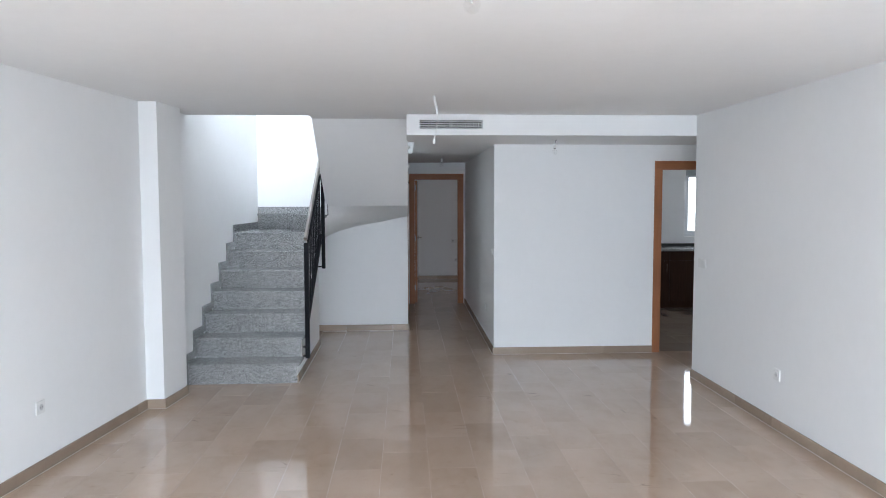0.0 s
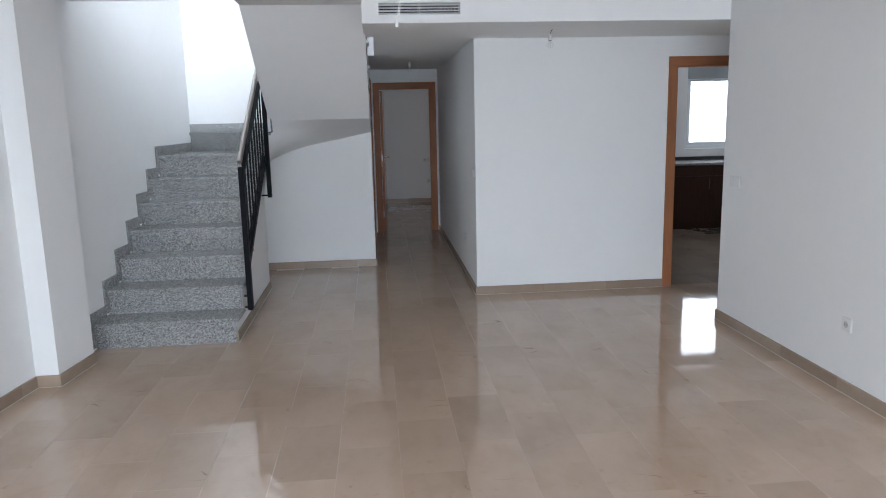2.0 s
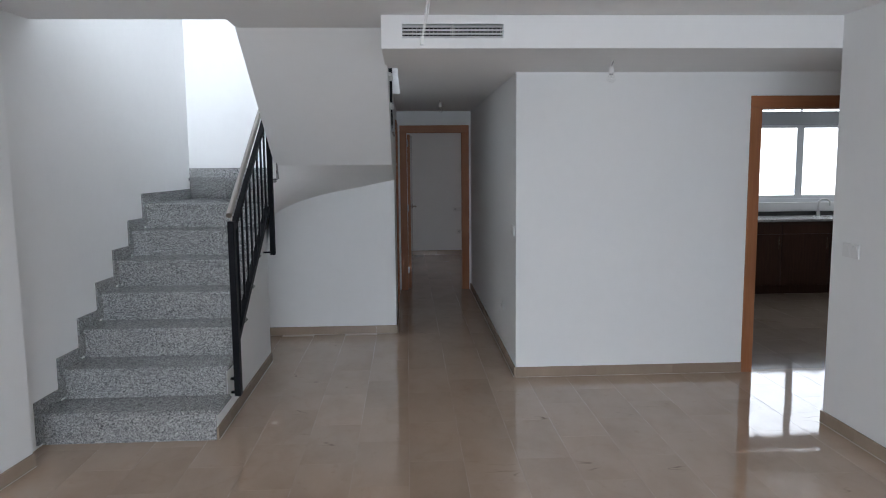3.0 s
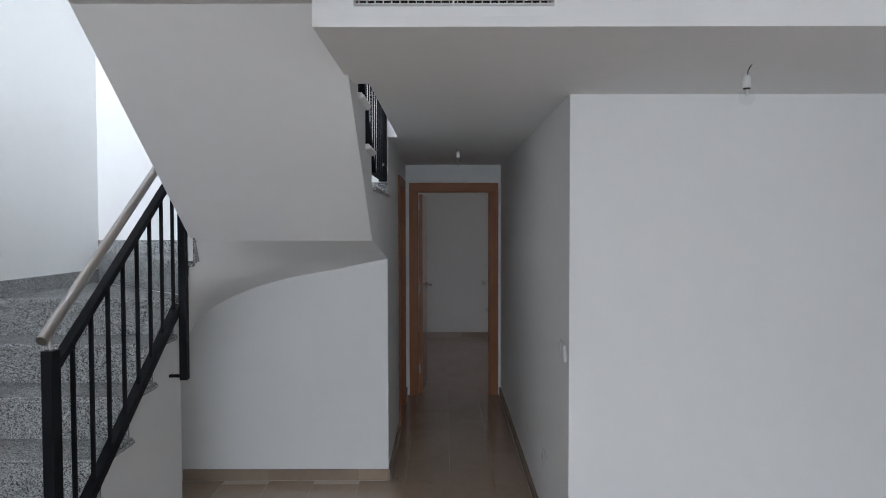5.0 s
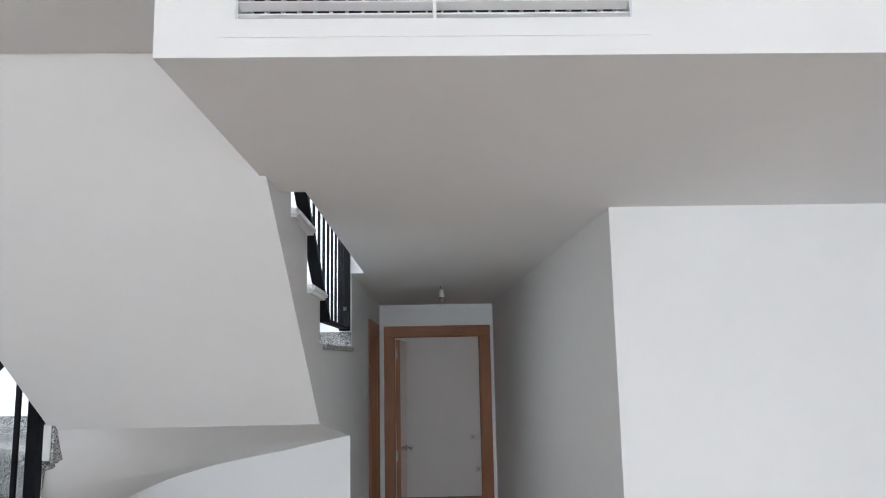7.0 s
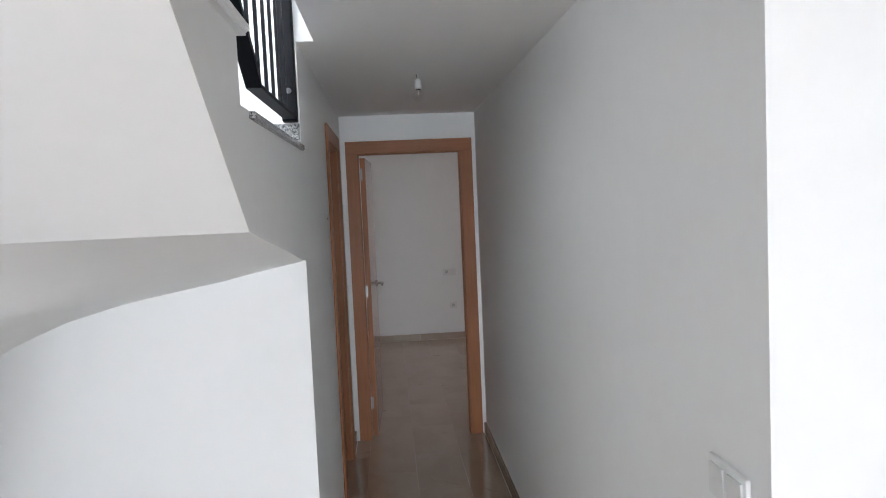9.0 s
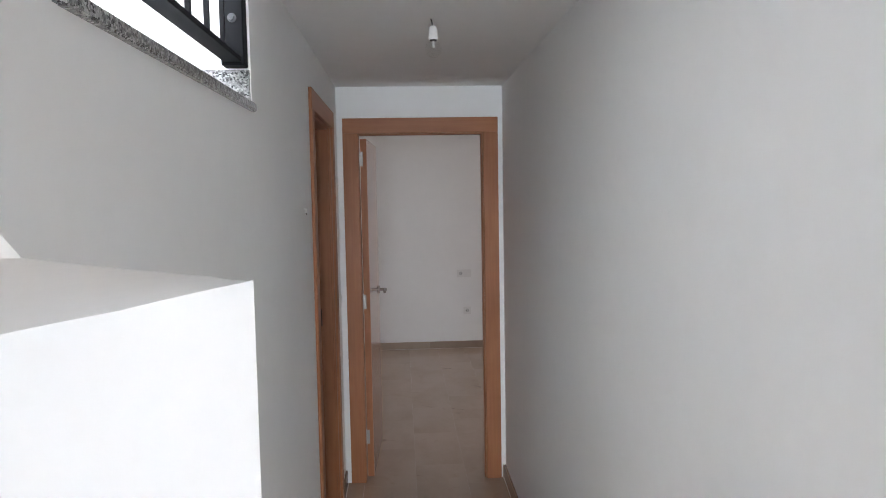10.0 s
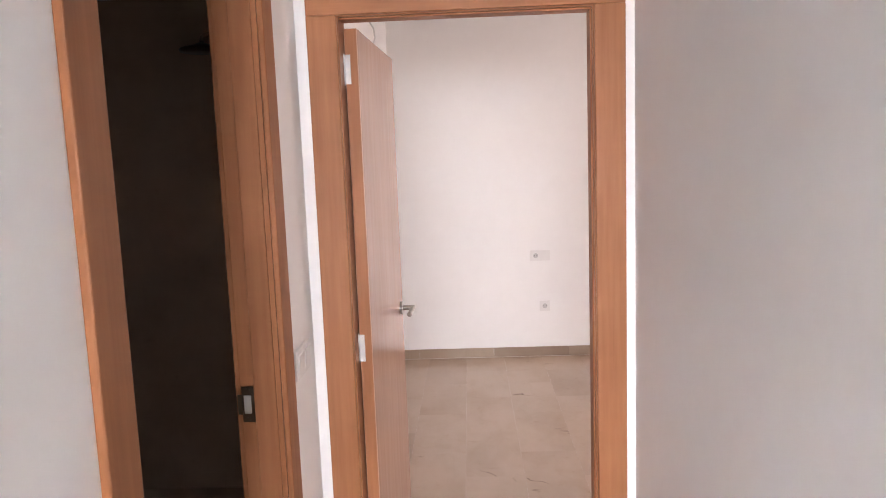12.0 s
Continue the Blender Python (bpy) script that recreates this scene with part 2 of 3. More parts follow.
def structure(name, bm, mat, label, category, smooth=False):
    return tagged(new(name, mesh_of(name, bm, mat, smooth)), label, category, kind="structure")


# ---- plan, in metres ----
H0, H1, HU = 2.475, 2.285, 5.2          # main ceiling, lowered ceiling, upper ceiling
XL, XR = -3.10, 1.766                   # living room walls
XC, XE = -0.93, 0.011                   # corridor's stair side; its other side runs from x = 0 to XE
YB, YE, YZ = 1.54, 3.93, 7.55           # wall behind the stairs, corridor's end, bedroom's end
RISE, GO = 0.19, 0.273


def stair_wall(y):
    return -2.984 + (y + 1.20) / 2.74 * 0.150


def west(y):
    return -3.07 + 0.125 * (y + 1.89)


# floors
structure("floor_living", boxes((-3.6, 0.06, -4.8, 4.03, -0.12, -0.0009), (0.06, 2.9, -4.8, 0.05, -0.12, -0.0009)), GROUT, "grouted bed under polished beige marble floor tiles", "floor")
structure("floor_bedroom", boxes((-1.16, 2.7, 4.03, 7.7, -0.12, -0.0009)), GROUT, "grouted bed under the bedroom's marble tiles", "floor")
structure("floor_kitchen", boxes((0.06, 5.3, 0.05, 3.9, -0.12, -0.002)), GROUT, "grouted bed under beige kitchen floor tiles", "floor")
structure("floor_living_rear", boxes((-4.2, 2.0, -9.2, -4.8, -0.12, -0.003)), MARBLE, "polished beige marble floor by the terrace doors", "floor")
structure("floor_bath", boxes((-3.0, -1.162, 4.03, 5.4, -0.12, 0.0)), BATHTILE, "brown tiled bathroom floor", "floor")

# walls
structure("wall_west", prism([(west(-9.0) - 0.15, -9.0), (west(-9.0), -9.0), (west(-1.89), -1.89), (west(-1.89) - 0.2, -1.89)], "z", 0, H0), WALL, "plain white painted living room wall", "wall")
structure("wall_pier", prism([(XL - 0.15, -1.89), (-2.928, -1.89), (-2.876, -1.455), (XL - 0.15, -1.455)], "z", 0, H0), WALL, "white painted pier stepping out beside the staircase", "wall")
bm = prism([(stair_wall(-1.455) - 0.25, -1.453), (stair_wall(-1.455), -1.453), (stair_wall(YB), YB), (stair_wall(YB) - 0.3, YB)], "z", 0, HU)
structure("wall_stair_west", bm, WALL, "tall white painted wall of the stairwell", "wall")
structure("wall_stair_north", boxes((-3.2, XC, YB, YB + 0.06, 0, 1.885), (-3.2, -1.9, YB, YB + 0.06, 1.885, HU), (-1.9, XC - 0.1, 1.60, 1.66, 1.885, HU), (XC - 0.1, 0.4, 1.60, 1.66, H0 + 0.37, HU)), WALL, "white painted wall behind and under the staircase", "wall")
BD0, BD1, DH = 2.782, 3.563, 2.033
structure("wall_corridor_west", boxes((XC - 0.1, XC, YB + 0.06, BD0, 0, H1), (XC - 0.1, XC, BD1, YE, 0, H1), (XC - 0.1, XC, BD0, BD1, DH, H1)), WALL, "white painted corridor wall with the bathroom doorway", "wall")
structure("wall_corridor_east", prism([(0.0, 0.1), (XE, YE), (0.1, YE), (0.1, 0.1)], "z", 0, H1), WALL, "long white painted corridor wall", "wall")
KD0, KD1 = 1.835, 2.585
structure("wall_partition", boxes((0.0, KD0, 0.0, 0.1, 0, H1), (KD0, KD1, 0.0, 0.1, DH, H1), (KD1, 2.9, 0.0, 0.1, 0, H1)), WALL, "white painted partition with the kitchen doorway", "wall")
ED0, ED1 = -0.82, -0.092
structure("wall_corridor_north", boxes((XC - 0.1, ED0, YE, YE + 0.1, 0, 2.75), (ED1, 0.1, YE, YE + 0.1, 0, 2.75), (ED0, ED1, YE, YE + 0.1, DH, 2.75)), WALL, "white painted corridor end wall with the bedroom doorway", "wall")
structure("wall_east", boxes((XR, XR + 0.13, -9.0, -1.11, 0, H0)), WALL, "plain white painted living room wall", "wall")
structure("wall_recess", boxes((XR + 0.13, 2.9, -1.24, -1.11, 0, H0), (2.8, 2.9, -1.11, 0.0, 0, H1)), WALL, "white painted recess before the kitchen door", "wall")
# terrace wall behind the viewer, with a wide glazed opening
structure("wall_terrace", boxes((-4.2, -2.9, -9.15, -9.0, 0, H0), (1.4, XR + 0.13, -9.15, -9.0, 0, H0), (-2.9, 1.4, -9.15, -9.0, 2.25, H0)), WALL, "white painted wall round the terrace doors", "wall")
# kitchen
KW0, KW1, KZ0, KZ1 = 3.56, 4.96, 1.09, 2.325
structure("wall_kitchen_north", boxes((0.1, KW0, 3.7, 3.9, 0, H0), (KW1, 5.3, 3.7, 3.9, 0, H0), (KW0, KW1, 3.7, 3.9, 0, KZ0), (KW0, KW1, 3.7, 3.9, KZ1, H0)), WALL, "pale kitchen wall with the window", "wall")
structure("wall_kitchen_east", boxes((5.2, 5.3, 0.1, 3.7, 0, H0)), WALL, "pale kitchen side wall", "wall")
structure("wall_kitchen_south", boxes((2.9, 5.3, 0.0, 0.1, 0, H0)), WALL, "pale kitchen wall beside the door", "wall")
structure("ceiling_kitchen", boxes((0.1, 5.3, 0.1, 3.83, H0, H0 + 0.1)), CEIL, "white painted kitchen ceiling", "ceiling")
# bedroom
structure("wall_bedroom_north", boxes((-1.2, 2.75, YZ, YZ + 0.12, 0, 2.75)), WALL, "plain white painted bedroom wall", "wall")
structure("wall_bedroom_west", boxes((-1.16, -1.06, YE + 0.1, YZ, 0, 2.75)), WALL, "plain white painted bedroom side wall", "wall")
structure("wall_bedroom_east", boxes((2.6, 2.75, YE + 0.1, 5.15, 0, 2.75), (2.6, 2.75, 6.65, YZ, 0, 2.75), (2.6, 2.75, 5.15, 6.65, 0, 0.85), (2.6, 2.75, 5.15, 6.65, 2.15, 2.75)), WALL, "white painted bedroom wall round its window", "wall")
structure("wall_bedroom_south", boxes((0.1, 2.75, YE, YE + 0.1, 0, 2.75)), WALL, "plain white painted bedroom wall", "wall")
structure("ceiling_bedroom", boxes((-1.2, 2.75, YE, YZ + 0.12, 2.75, 2.85)), CEIL, "white painted bedroom ceiling", "ceiling")
# bathroom
structure("wall_bath", boxes((-3.0, -2.9, YB + 0.08, 5.4, 0, 2.5), (-2.9, -1.162, 5.3, 5.4, 0, 2.5), (-1.18, -1.162, YE + 0.1, 5.3, 0, 2.5)), BATHTILE, "brown tiled bathroom walls", "wall")
structure("ceiling_bath", boxes((-3.0, XC - 0.1, YB + 0.08, 5.4, 2.4, 2.47)), CEIL, "bathroom ceiling", "ceiling")

# ceilings: main slab with the stairwell left open, lowered ceiling with its duct front
HX0, HX1, HY0 = -3.3, -1.845, -0.96
structure("ceiling_main", boxes((-4.2, HX1, -9.15, HY0, H0, H0 + 0.37), (HX1, XC, -9.15, -0.70, H0, H0 + 0.37), (XC, 2.9, -9.15, -1.11 + 0.2, H0, H0 + 0.37)), CEIL, "white painted living room ceiling", "ceiling")
NX, NY0, NY1 = -0.865, -0.25, 1.60
structure("ceiling_lowered", boxes((-0.945, -0.827, -1.11, -1.03, H1, H0 - 0.002), (-0.242, 2.9, -1.11, -1.03, H1, H0 - 0.002), (-0.827, -0.242, -1.11, -1.03, H1, 2.341), (-0.827, -0.242, -1.11, -1.03, 2.425, H0 - 0.002), (-0.945, NX, -1.03, NY0, H1, H0 - 0.002), (NX, 2.9, -1.03, 0.1, H1, H0 - 0.002), (NX, 0.1, 0.1, YE, H1, H0), (XC - 0.1, NX, NY1, YE, H1, H0)), DUCT, "white lowered ceiling with a plain duct front", "ceiling")
structure("floor_upper", boxes((NX, 2.9, -0.9, YE, H0 + 0.004, H0 + 0.37), (XC, NX, -0.9, NY0, H0 + 0.004, H0 + 0.37), (XC - 0.1, NX, NY1, YE, H0 + 0.004, H0 + 0.37)), WALL, "upper floor slab beside the stairwell", "floor")
# upper hall that lights the stairwell
structure("wall_upper", boxes((-3.3, -2.9, -3.1, -3.0, H0 + 0.37, HU), (-0.9, 0.5, -3.1, -3.0, H0 + 0.37, HU), (-2.9, -0.9, -3.1, -3.0, H0 + 0.37, 3.1), (-2.9, -0.9, -3.1, -3.0, 4.9, HU), (0.4, 0.5, -3.0, YB, H0 + 0.37, HU), (-3.3, -3.2, -3.0, -1.2, H0 + 0.37, HU)), WALL, "white painted upper hall walls with a window", "wall")
structure("ceiling_upper", boxes((-3.3, 0.5, -3.1, YB + 0.08, HU, HU + 0.1)), CEIL, "white painted ceiling above the stairwell", "ceiling")

# ---- staircase ----
stairs = thing("staircase", (-2.4, -1.14, 0), "winding staircase with grey granite treads and white plastered sides", "staircase")
SX = -1.966
ry = [-1.14 + GO * k for k in range(7)]       # faces of the risers of the straight flight
# plastered body of the first flight
prof = [(ry[0] + 0.02, 0.0)]
for k in range(7):
    prof += [(ry[k] + 0.02, RISE * (k + 1) - 0.03), ((ry[k + 1] + 0.02) if k < 6 else 0.60, RISE * (k + 1) - 0.03)]
prof += [(0.60, 0.0)]
inside("flight_body", prism(prof, "x", -3.0, SX), WALL, stairs, "white plastered side of the lower flight")
# second flight, over the space under the stairs
K2, Y2, G2 = 0.72, 0.50, 0.29
prof = [(0.493, 1.625), (-0.70, 2.484), (-0.96, 2.484), (-0.96, 2.82)]
for k in range(15, 10, -1):
    yk = Y2 - G2 * (k - 11)
    prof += [(yk - 0.02, RISE * k - 0.03), (yk - 0.02, RISE * (k - 1) - 0.03)]
prof += [(0.493, RISE * 10 - 0.03)]
inside("upper_flight_body", prism(prof, "x", -1.86, XC), WALL, stairs, "white plastered soffit of the upper flight")
inside("upper_flight_foot", boxes((-1.8, XC - 0.003, 0.481, 0.590, 1.80, RISE * 10 + 0.006)), WALL, stairs)
# winding soffit between the flights: level lines turning about the inner post
AX, AY, WX = -1.92, 0.493, -1.86
turns = [(0, 1.625), (22, 1.572), (35, 1.534), (48.4, 1.478), (59.8, 1.413), (76, 1.35), (86.7, 1.295), (96, 1.225), (101, 1.175), (108.5, 1.065), (113.5, 0.89), (116.4, 0.74), (119, 0.50), (120.6, 0.2), (121.4, 0.0)]


def soffit_z(a):
    for (a0, z0), (a1, z1) in zip(turns, turns[1:]):
        if a <= a1:
            return z0 + (z1 - z0) * (a - a0) / (a1 - a0)
    return 0.0


def rim(a):
    c, s = math.cos(radians(a)), math.sin(radians(a))
    d = min((XC - WX) / c if c > 1e-6 else 9, (YB - AY) / s if s > 1e-6 else 9)
    return WX + d * c, AY + d * s


bm = bmesh.new()
rows = []
for i in range(60):
    a = 121.4 * i / 59
    z, (px, py) = soffit_z(a), rim(a)
    back = min(1.0, (1.625 - z) / 0.7)             # the inner edge draws back behind the post on its way down
    ix, iy = WX - 0.106 * back, AY + 0.107 * back
    rows.append([bm.verts.new((ix + (px - ix) * j / 8, iy + (py - iy) * j / 8, z)) for j in range(9)])
for p, q in zip(rows, rows[1:]):
    for j in range(8):
        bm.faces.new((p[j], p[j + 1], q[j + 1], q[j]))
for f in bm.faces:
    f.smooth = True
# side of the winders on the corridor, up to the landing slab
side = [r[8].co.copy() for r in rows if abs(r[8].co.x - (XC)) < 1e-4]
loop = [bm.verts.new(c) for c in side] + [bm.verts.new((XC, YB, side[-1].z - 0.002)), bm.verts.new((XC, YB, 1.886)), bm.verts.new((XC, AY, 1.886))]
bm.faces.new(loop)
bmesh.ops.recalc_face_normals(bm, faces=bm.faces)
inside("winder_soffit", bm, WALL, stairs, "curved white plaster soffit under the winding steps")


def slab(points, z, t=0.03, round_over=0.009):
    bm = prism(points, "z", z - t, z)
    bmesh.ops.bevel(bm, geom=list(bm.edges), offset=round_over, segments=3, affect="EDGES")
    return bm


for k in range(1, 7):
    y0, y1 = ry[k - 1] - 0.022, ry[k] + 0.02
    inside("tread", slab([(-2.99, y0), (SX + 0.025, y0), (SX + 0.025, y1), (-2.99, y1)], RISE * k), GRANITE, stairs)
BLX, BRX = stair_wall(YB), XC - 0.03
inside("tread", slab([(-2.99, ry[6] - 0.022), (SX + 0.025, ry[6] - 0.022), (SX + 0.025, 0.62), (BLX - 0.05, YB + 0.02), (-2.99, YB + 0.02)], RISE * 7, 0.03, 0.005), GRANITE, stairs, "wedge-shaped granite winder tread")
inside("tread", slab([(-1.857, 0.478), (-1.857, 0.63), (AX + 0.03, YB + 0.02), (BLX - 0.05, YB + 0.02), (BLX + 0.0, YB - 0.045), (AX - 0.035, 0.61), (AX - 0.03, 0.478)], RISE * 8, 0.03, 0.004), GRANITE, stairs, "wedge-shaped granite winder tread")
inside("tread", slab([(AX + 0.06, AY + 0.06), (BRX - 0.0, YB + 0.02), (AX + 0.018, YB + 0.02), (AX + 0.018, 0.63)], RISE * 9, 0.03, 0.005), GRANITE, stairs, "wedge-shaped granite winder tread")
inside("tread", slab([(AX + 0.06, AY - 0.02), (-1.5, 0.593), (XC + 0.012, 0.593), (XC + 0.012, NY1 - 0.002), (BRX - 0.06, NY1 - 0.002), (AX + 0.06, AY + 0.1)], RISE * 10 + 0.006, 0.021, 0.003), GRANITE, stairs, "granite corner tread that forms a sill to the corridor")
for k in range(11, 16):
    y1 = Y2 - G2 * (k - 11) + 0.022
    y0 = y1 - G2 - 0.04
    # treads 11 and 12 take wall white: bounced light from below, painted in
    inside("tread", slab([(-1.88, y0), (XC + 0.024, y0), (XC + 0.024, y1), (-1.88, y1)], RISE * k), GRANITE if k > 12 else WALL, stairs, "" if k > 12 else "pale tread end, bounced light put into its colour")
for k in range(1, 8):
    inside("riser", boxes((-2.98, SX - 0.002, ry[k - 1], ry[k - 1] + 0.018, RISE * (k - 1), RISE * k - 0.031)), GRANITE, stairs)


def upright(a, b, z0, z1, t, bm=None):
    """A thin upright slab over the line a-b."""
    d = Vector((b[0] - a[0], b[1] - a[1]))
    d = Vector((-d.y, d.x)).normalized() * t
    return prism([a, b, (b[0] + d.x, b[1] + d.y), (a[0] + d.x, a[1] + d.y)], "z", z0, z1, bm)


inside("riser", upright((AX - 0.03, 0.64), (BLX, YB - 0.02), RISE * 7, RISE * 8 - 0.031, -0.018), GRANITE, stairs)
inside("riser", upright((AX + 0.04, 0.64), (AX + 0.04, YB), RISE * 8, RISE * 9 - 0.031, -0.018), GRANITE, stairs)
inside("riser", upright((AX + 0.04, AY + 0.06), (BRX, YB), RISE * 9, RISE * 10 - 0.031, -0.018), GRANITE, stairs)
for k in range(11, 16):
    y1 = Y2 - G2 * (k - 11)
    inside("riser", boxes((-1.86, XC - 0.006, y1 - 0.018, y1, RISE * (k - 1), RISE * k - 0.031)), GRANITE, stairs)
# stepped skirting along the stair wall
for k in range(1, 8):
    y0 = max(ry[k - 1] - 0.068, -1.213)
    y1 = ry[k] - 0.065 if k < 7 else YB - 0.014
    a, b = (stair_wall(y0), y0), (stair_wall(y1), y1)
    bm = upright(a, b, RISE * (k - 1) + 0.02, RISE * k + 0.085, -0.013)
    inside("stair_skirting", bm, GRANITE, stairs)
inside("stair_skirting", boxes((BLX, AX + 0.0, YB - 0.013, YB, RISE * 7, RISE * 8 + 0.085)), GRANITE, stairs)
inside("stair_skirting", boxes((XC - 0.7, XC - 0.002, 1.585, 1.598, RISE * 10, RISE * 10 + 0.085)), GRANITE, stairs)
inside("string_end", boxes((-1.892, -1.847, 0.4695, 0.60, RISE * 8 + 0.003, RISE * 8 + 0.125), bevel=0.003), WALL, stairs, "white plastered end of the inner string")
inside("stair_skirting", boxes((-1.846, -1.836, 0.469, 0.60, RISE * 8 - 0.004, RISE * 8 + 0.125), bevel=0.003), GRANITE, stairs)
inside("stair_skirting", boxes((-1.892, -1.847, 0.469, 0.60, RISE * 8 - 0.012, RISE * 8 + 0.002), bevel=0.002), GRANITE, stairs)
inside("stair_skirting", boxes((AX + 0.002, BRX, YB - 0.013, YB, RISE * 8, RISE * 9 + 0.085)), GRANITE, stairs)

# ---- iron stair railings ----


def bar(y0, z0, y1, z1, x, w, h):
    """A flat bar sloping in the plane of x, w wide and h high."""
    return prism([(y0, z0 - h / 2), (y1, z1 - h / 2), (y1, z1 + h / 2), (y0, z0 + h / 2)], "x", x - w / 2, x + w / 2)


RX = -1.92
rail = thing("stair_railing", (RX, -0.68, 0.14), "black iron stair railing with a round steel handrail", "railing")
P1, P2 = -0.75, 0.575
SL = 0.65


def top_z(y):
    return 1.692 + SL * y


def low_z(y):
    return 1.005 + SL * y


inside("newel_post", boxes((RX - 0.02, RX + 0.02, P1 - 0.03, P1 + 0.03, 0.15, 1.28), bevel=0.003), IRON, rail)
inside("newel_post", boxes((RX + 0.010, RX + 0.048, 0.43, 0.476, 0.915, 2.15), bevel=0.003), IRON, rail)
inside("top_rail", bar(P1 + 0.03, top_z(P1 + 0.03), 0.425, top_z(0.425), RX, 0.034, 0.034), IRON, rail)
inside("bottom_rail", bar(P1 + 0.03, low_z(P1 + 0.03), 0.425, low_z(0.425), RX, 0.04, 0.052), IRON, rail)
for i in range(8):
    y = -0.604 + 0.142 * i
    inside("baluster", boxes((RX - 0.007, RX + 0.007, y - 0.007, y + 0.007, low_z(y) + 0.02, top_z(y) - 0.012)), IRON, rail)
hand = inside("handrail", rod(bmesh.new(), (RX, -0.805, top_z(-0.805) + 0.15), (RX, 0.62, top_z(0.62) + 0.15), 0.0195, sides=24), STEEL, rail, "round brushed steel handrail tube", smooth=False)
for y in (-0.75, 0.40):
    z = top_z(y)
    inside("handrail_bracket", rod(bmesh.new(), (RX, y, z + 0.010), (RX, y, z + 0.135), 0.006), STEEL, rail, "thin steel handrail bracket")
for y, z in ((P1, 0.17), (P1, 0.26), (0.448, 0.935)):
    inside("fixing_plate", boxes((SX - 0.004, RX - 0.02 if y < 0 else RX + 0.012, y - 0.012, y + 0.012, z - 0.006, z + 0.006)), IRON, rail)

GX = -0.962
rail2 = thing("landing_railing", (GX, 1.55, 1.95), "black iron railing of the upper flight above the sill", "railing")
inside("newel_post", boxes((GX - 0.027, GX + 0.027, 1.553, 1.598, 1.99, 3.0), bevel=0.003), IRON, rail2)
inside("bottom_rail", boxes((GX - 0.02, GX + 0.02, 0.84, 1.553, 1.998, 2.010)), IRON, rail2)
inside("sloping_rail", bar(0.846, 2.010, -0.9, 2.010 + 1.746 * 0.655, GX, 0.042, 0.024), IRON, rail2)
inside("top_rail", boxes((GX - 0.02, GX + 0.02, 0.80, 1.53, 2.8, 2.85)), IRON, rail2)
for i in range(5):
    y = 1.465 - 0.133 * i
    inside("baluster", boxes((GX - 0.0048, GX + 0.0048, y - 0.006, y + 0.006, 2.008, 2.8)), IRON, rail2)
for i in range(7):
    y = 0.80 - 0.133 * i
    inside("baluster", boxes((GX - 0.0048, GX + 0.0048, y - 0.006, y + 0.006, 2.01 + 0.655 * (0.846 - y), 2.85 + 0.655 * (0.846 - y))), IRON, rail2)
bolt = inside("bolt", rod(bmesh.new(), (GX + 0.002, 1.552, 2.10), (GX + 0.002, 1.545, 2.10), 0.0062, sides=6), ZINC, rail2, "bright steel hexagon bolt")
inside("washer", rod(bmesh.new(), (GX + 0.002, 1.554, 2.10), (GX + 0.002, 1.5505, 2.10), 0.0105, sides=24), ZINC, bolt, "round steel washer")

# ---- doors ----


def door_set(name, at, turn, w, h, d, label, casing=0.085, leaf=False):
    """A lined doorway: x across the opening, y into the wall, z up, from the opening's lower corner."""
    door = thing(name, (*at, 0, 0, turn), label, "door", kind="structure")

    def put(nm, bm, mat, lab=""):
        return part(nm, bm, mat, door, lab)
    ov = 0.003                                   # how far the casing stands back from the lining's face
    lin = 0.012
    for y0, y1, nm in ((-0.014, 0.0, "casing"), (d, d + 0.014, "casing")):
        put(nm, boxes((lin - ov - casing, lin - ov, y0, y1, 0, h - lin + ov), bevel=0.003), WOOD)
        put(nm, boxes((w - lin + ov, w - lin + ov + casing, y0, y1, 0, h - lin + ov), bevel=0.003), WOOD)
        put(nm, boxes((lin - ov - casing, w - lin + ov + casing, y0, y1, h - lin + ov, h - lin + ov + casing), bevel=0.003), WOOD_H)
    put("lining", boxes((0, lin, 0.0005, d - 0.0005, 0, h)), WOOD)
    put("lining", boxes((w - lin, w, 0.0005, d - 0.0005, 0, h)), WOOD)
    put("lining", boxes((lin, w - lin, 0.0005, d - 0.0005, h - lin, h)), WOOD_H)
    st = d * 0.66
    if not leaf:
        put("door_stop", boxes((lin, lin + 0.006, 0.012, st, 0, h - lin - 0.006), bevel=0.002), WOOD)
    put("door_stop", boxes((w - lin - 0.006, w - lin, 0.012, st, 0, h - lin - 0.006), bevel=0.002), WOOD)
    put("door_stop", boxes((lin, w - lin, 0.012, st, h - lin - 0.006, h - lin), bevel=0.002), WOOD_H)
    return door


door_bed = door_set("door_1", (ED0, YE, 0), 0, ED1 - ED0, DH, 0.1, "orange beech door frame with its flush door standing open", leaf=True)
door_set("door_2", (XC, BD0, 0), 90, BD1 - BD0, DH, 0.1, "orange beech door frame to the dark bathroom")
door_set("door_3", (KD0, 0.0, 0), 0, KD1 - KD0, DH, 0.1, "orange beech door frame to the kitchen")

# the bedroom door's leaf, swung into the room
LT, LW, LH = 0.038, 0.69, 2.0
swing = pose(0.0155, 0.068, 0, 0, 0, 87.5)
bm = boxes((0.0, LW, -LT, 0.0, 0.008, LH), bevel=0.002)
leaf = part("door_leaf", bm, LEAF, door_bed, "pale beech veneered flush door leaf")
leaf.matrix_local = swing


def on_leaf(name, bm, mat, label="", smooth=False):
    return part(name, bm, mat, leaf, label, smooth)


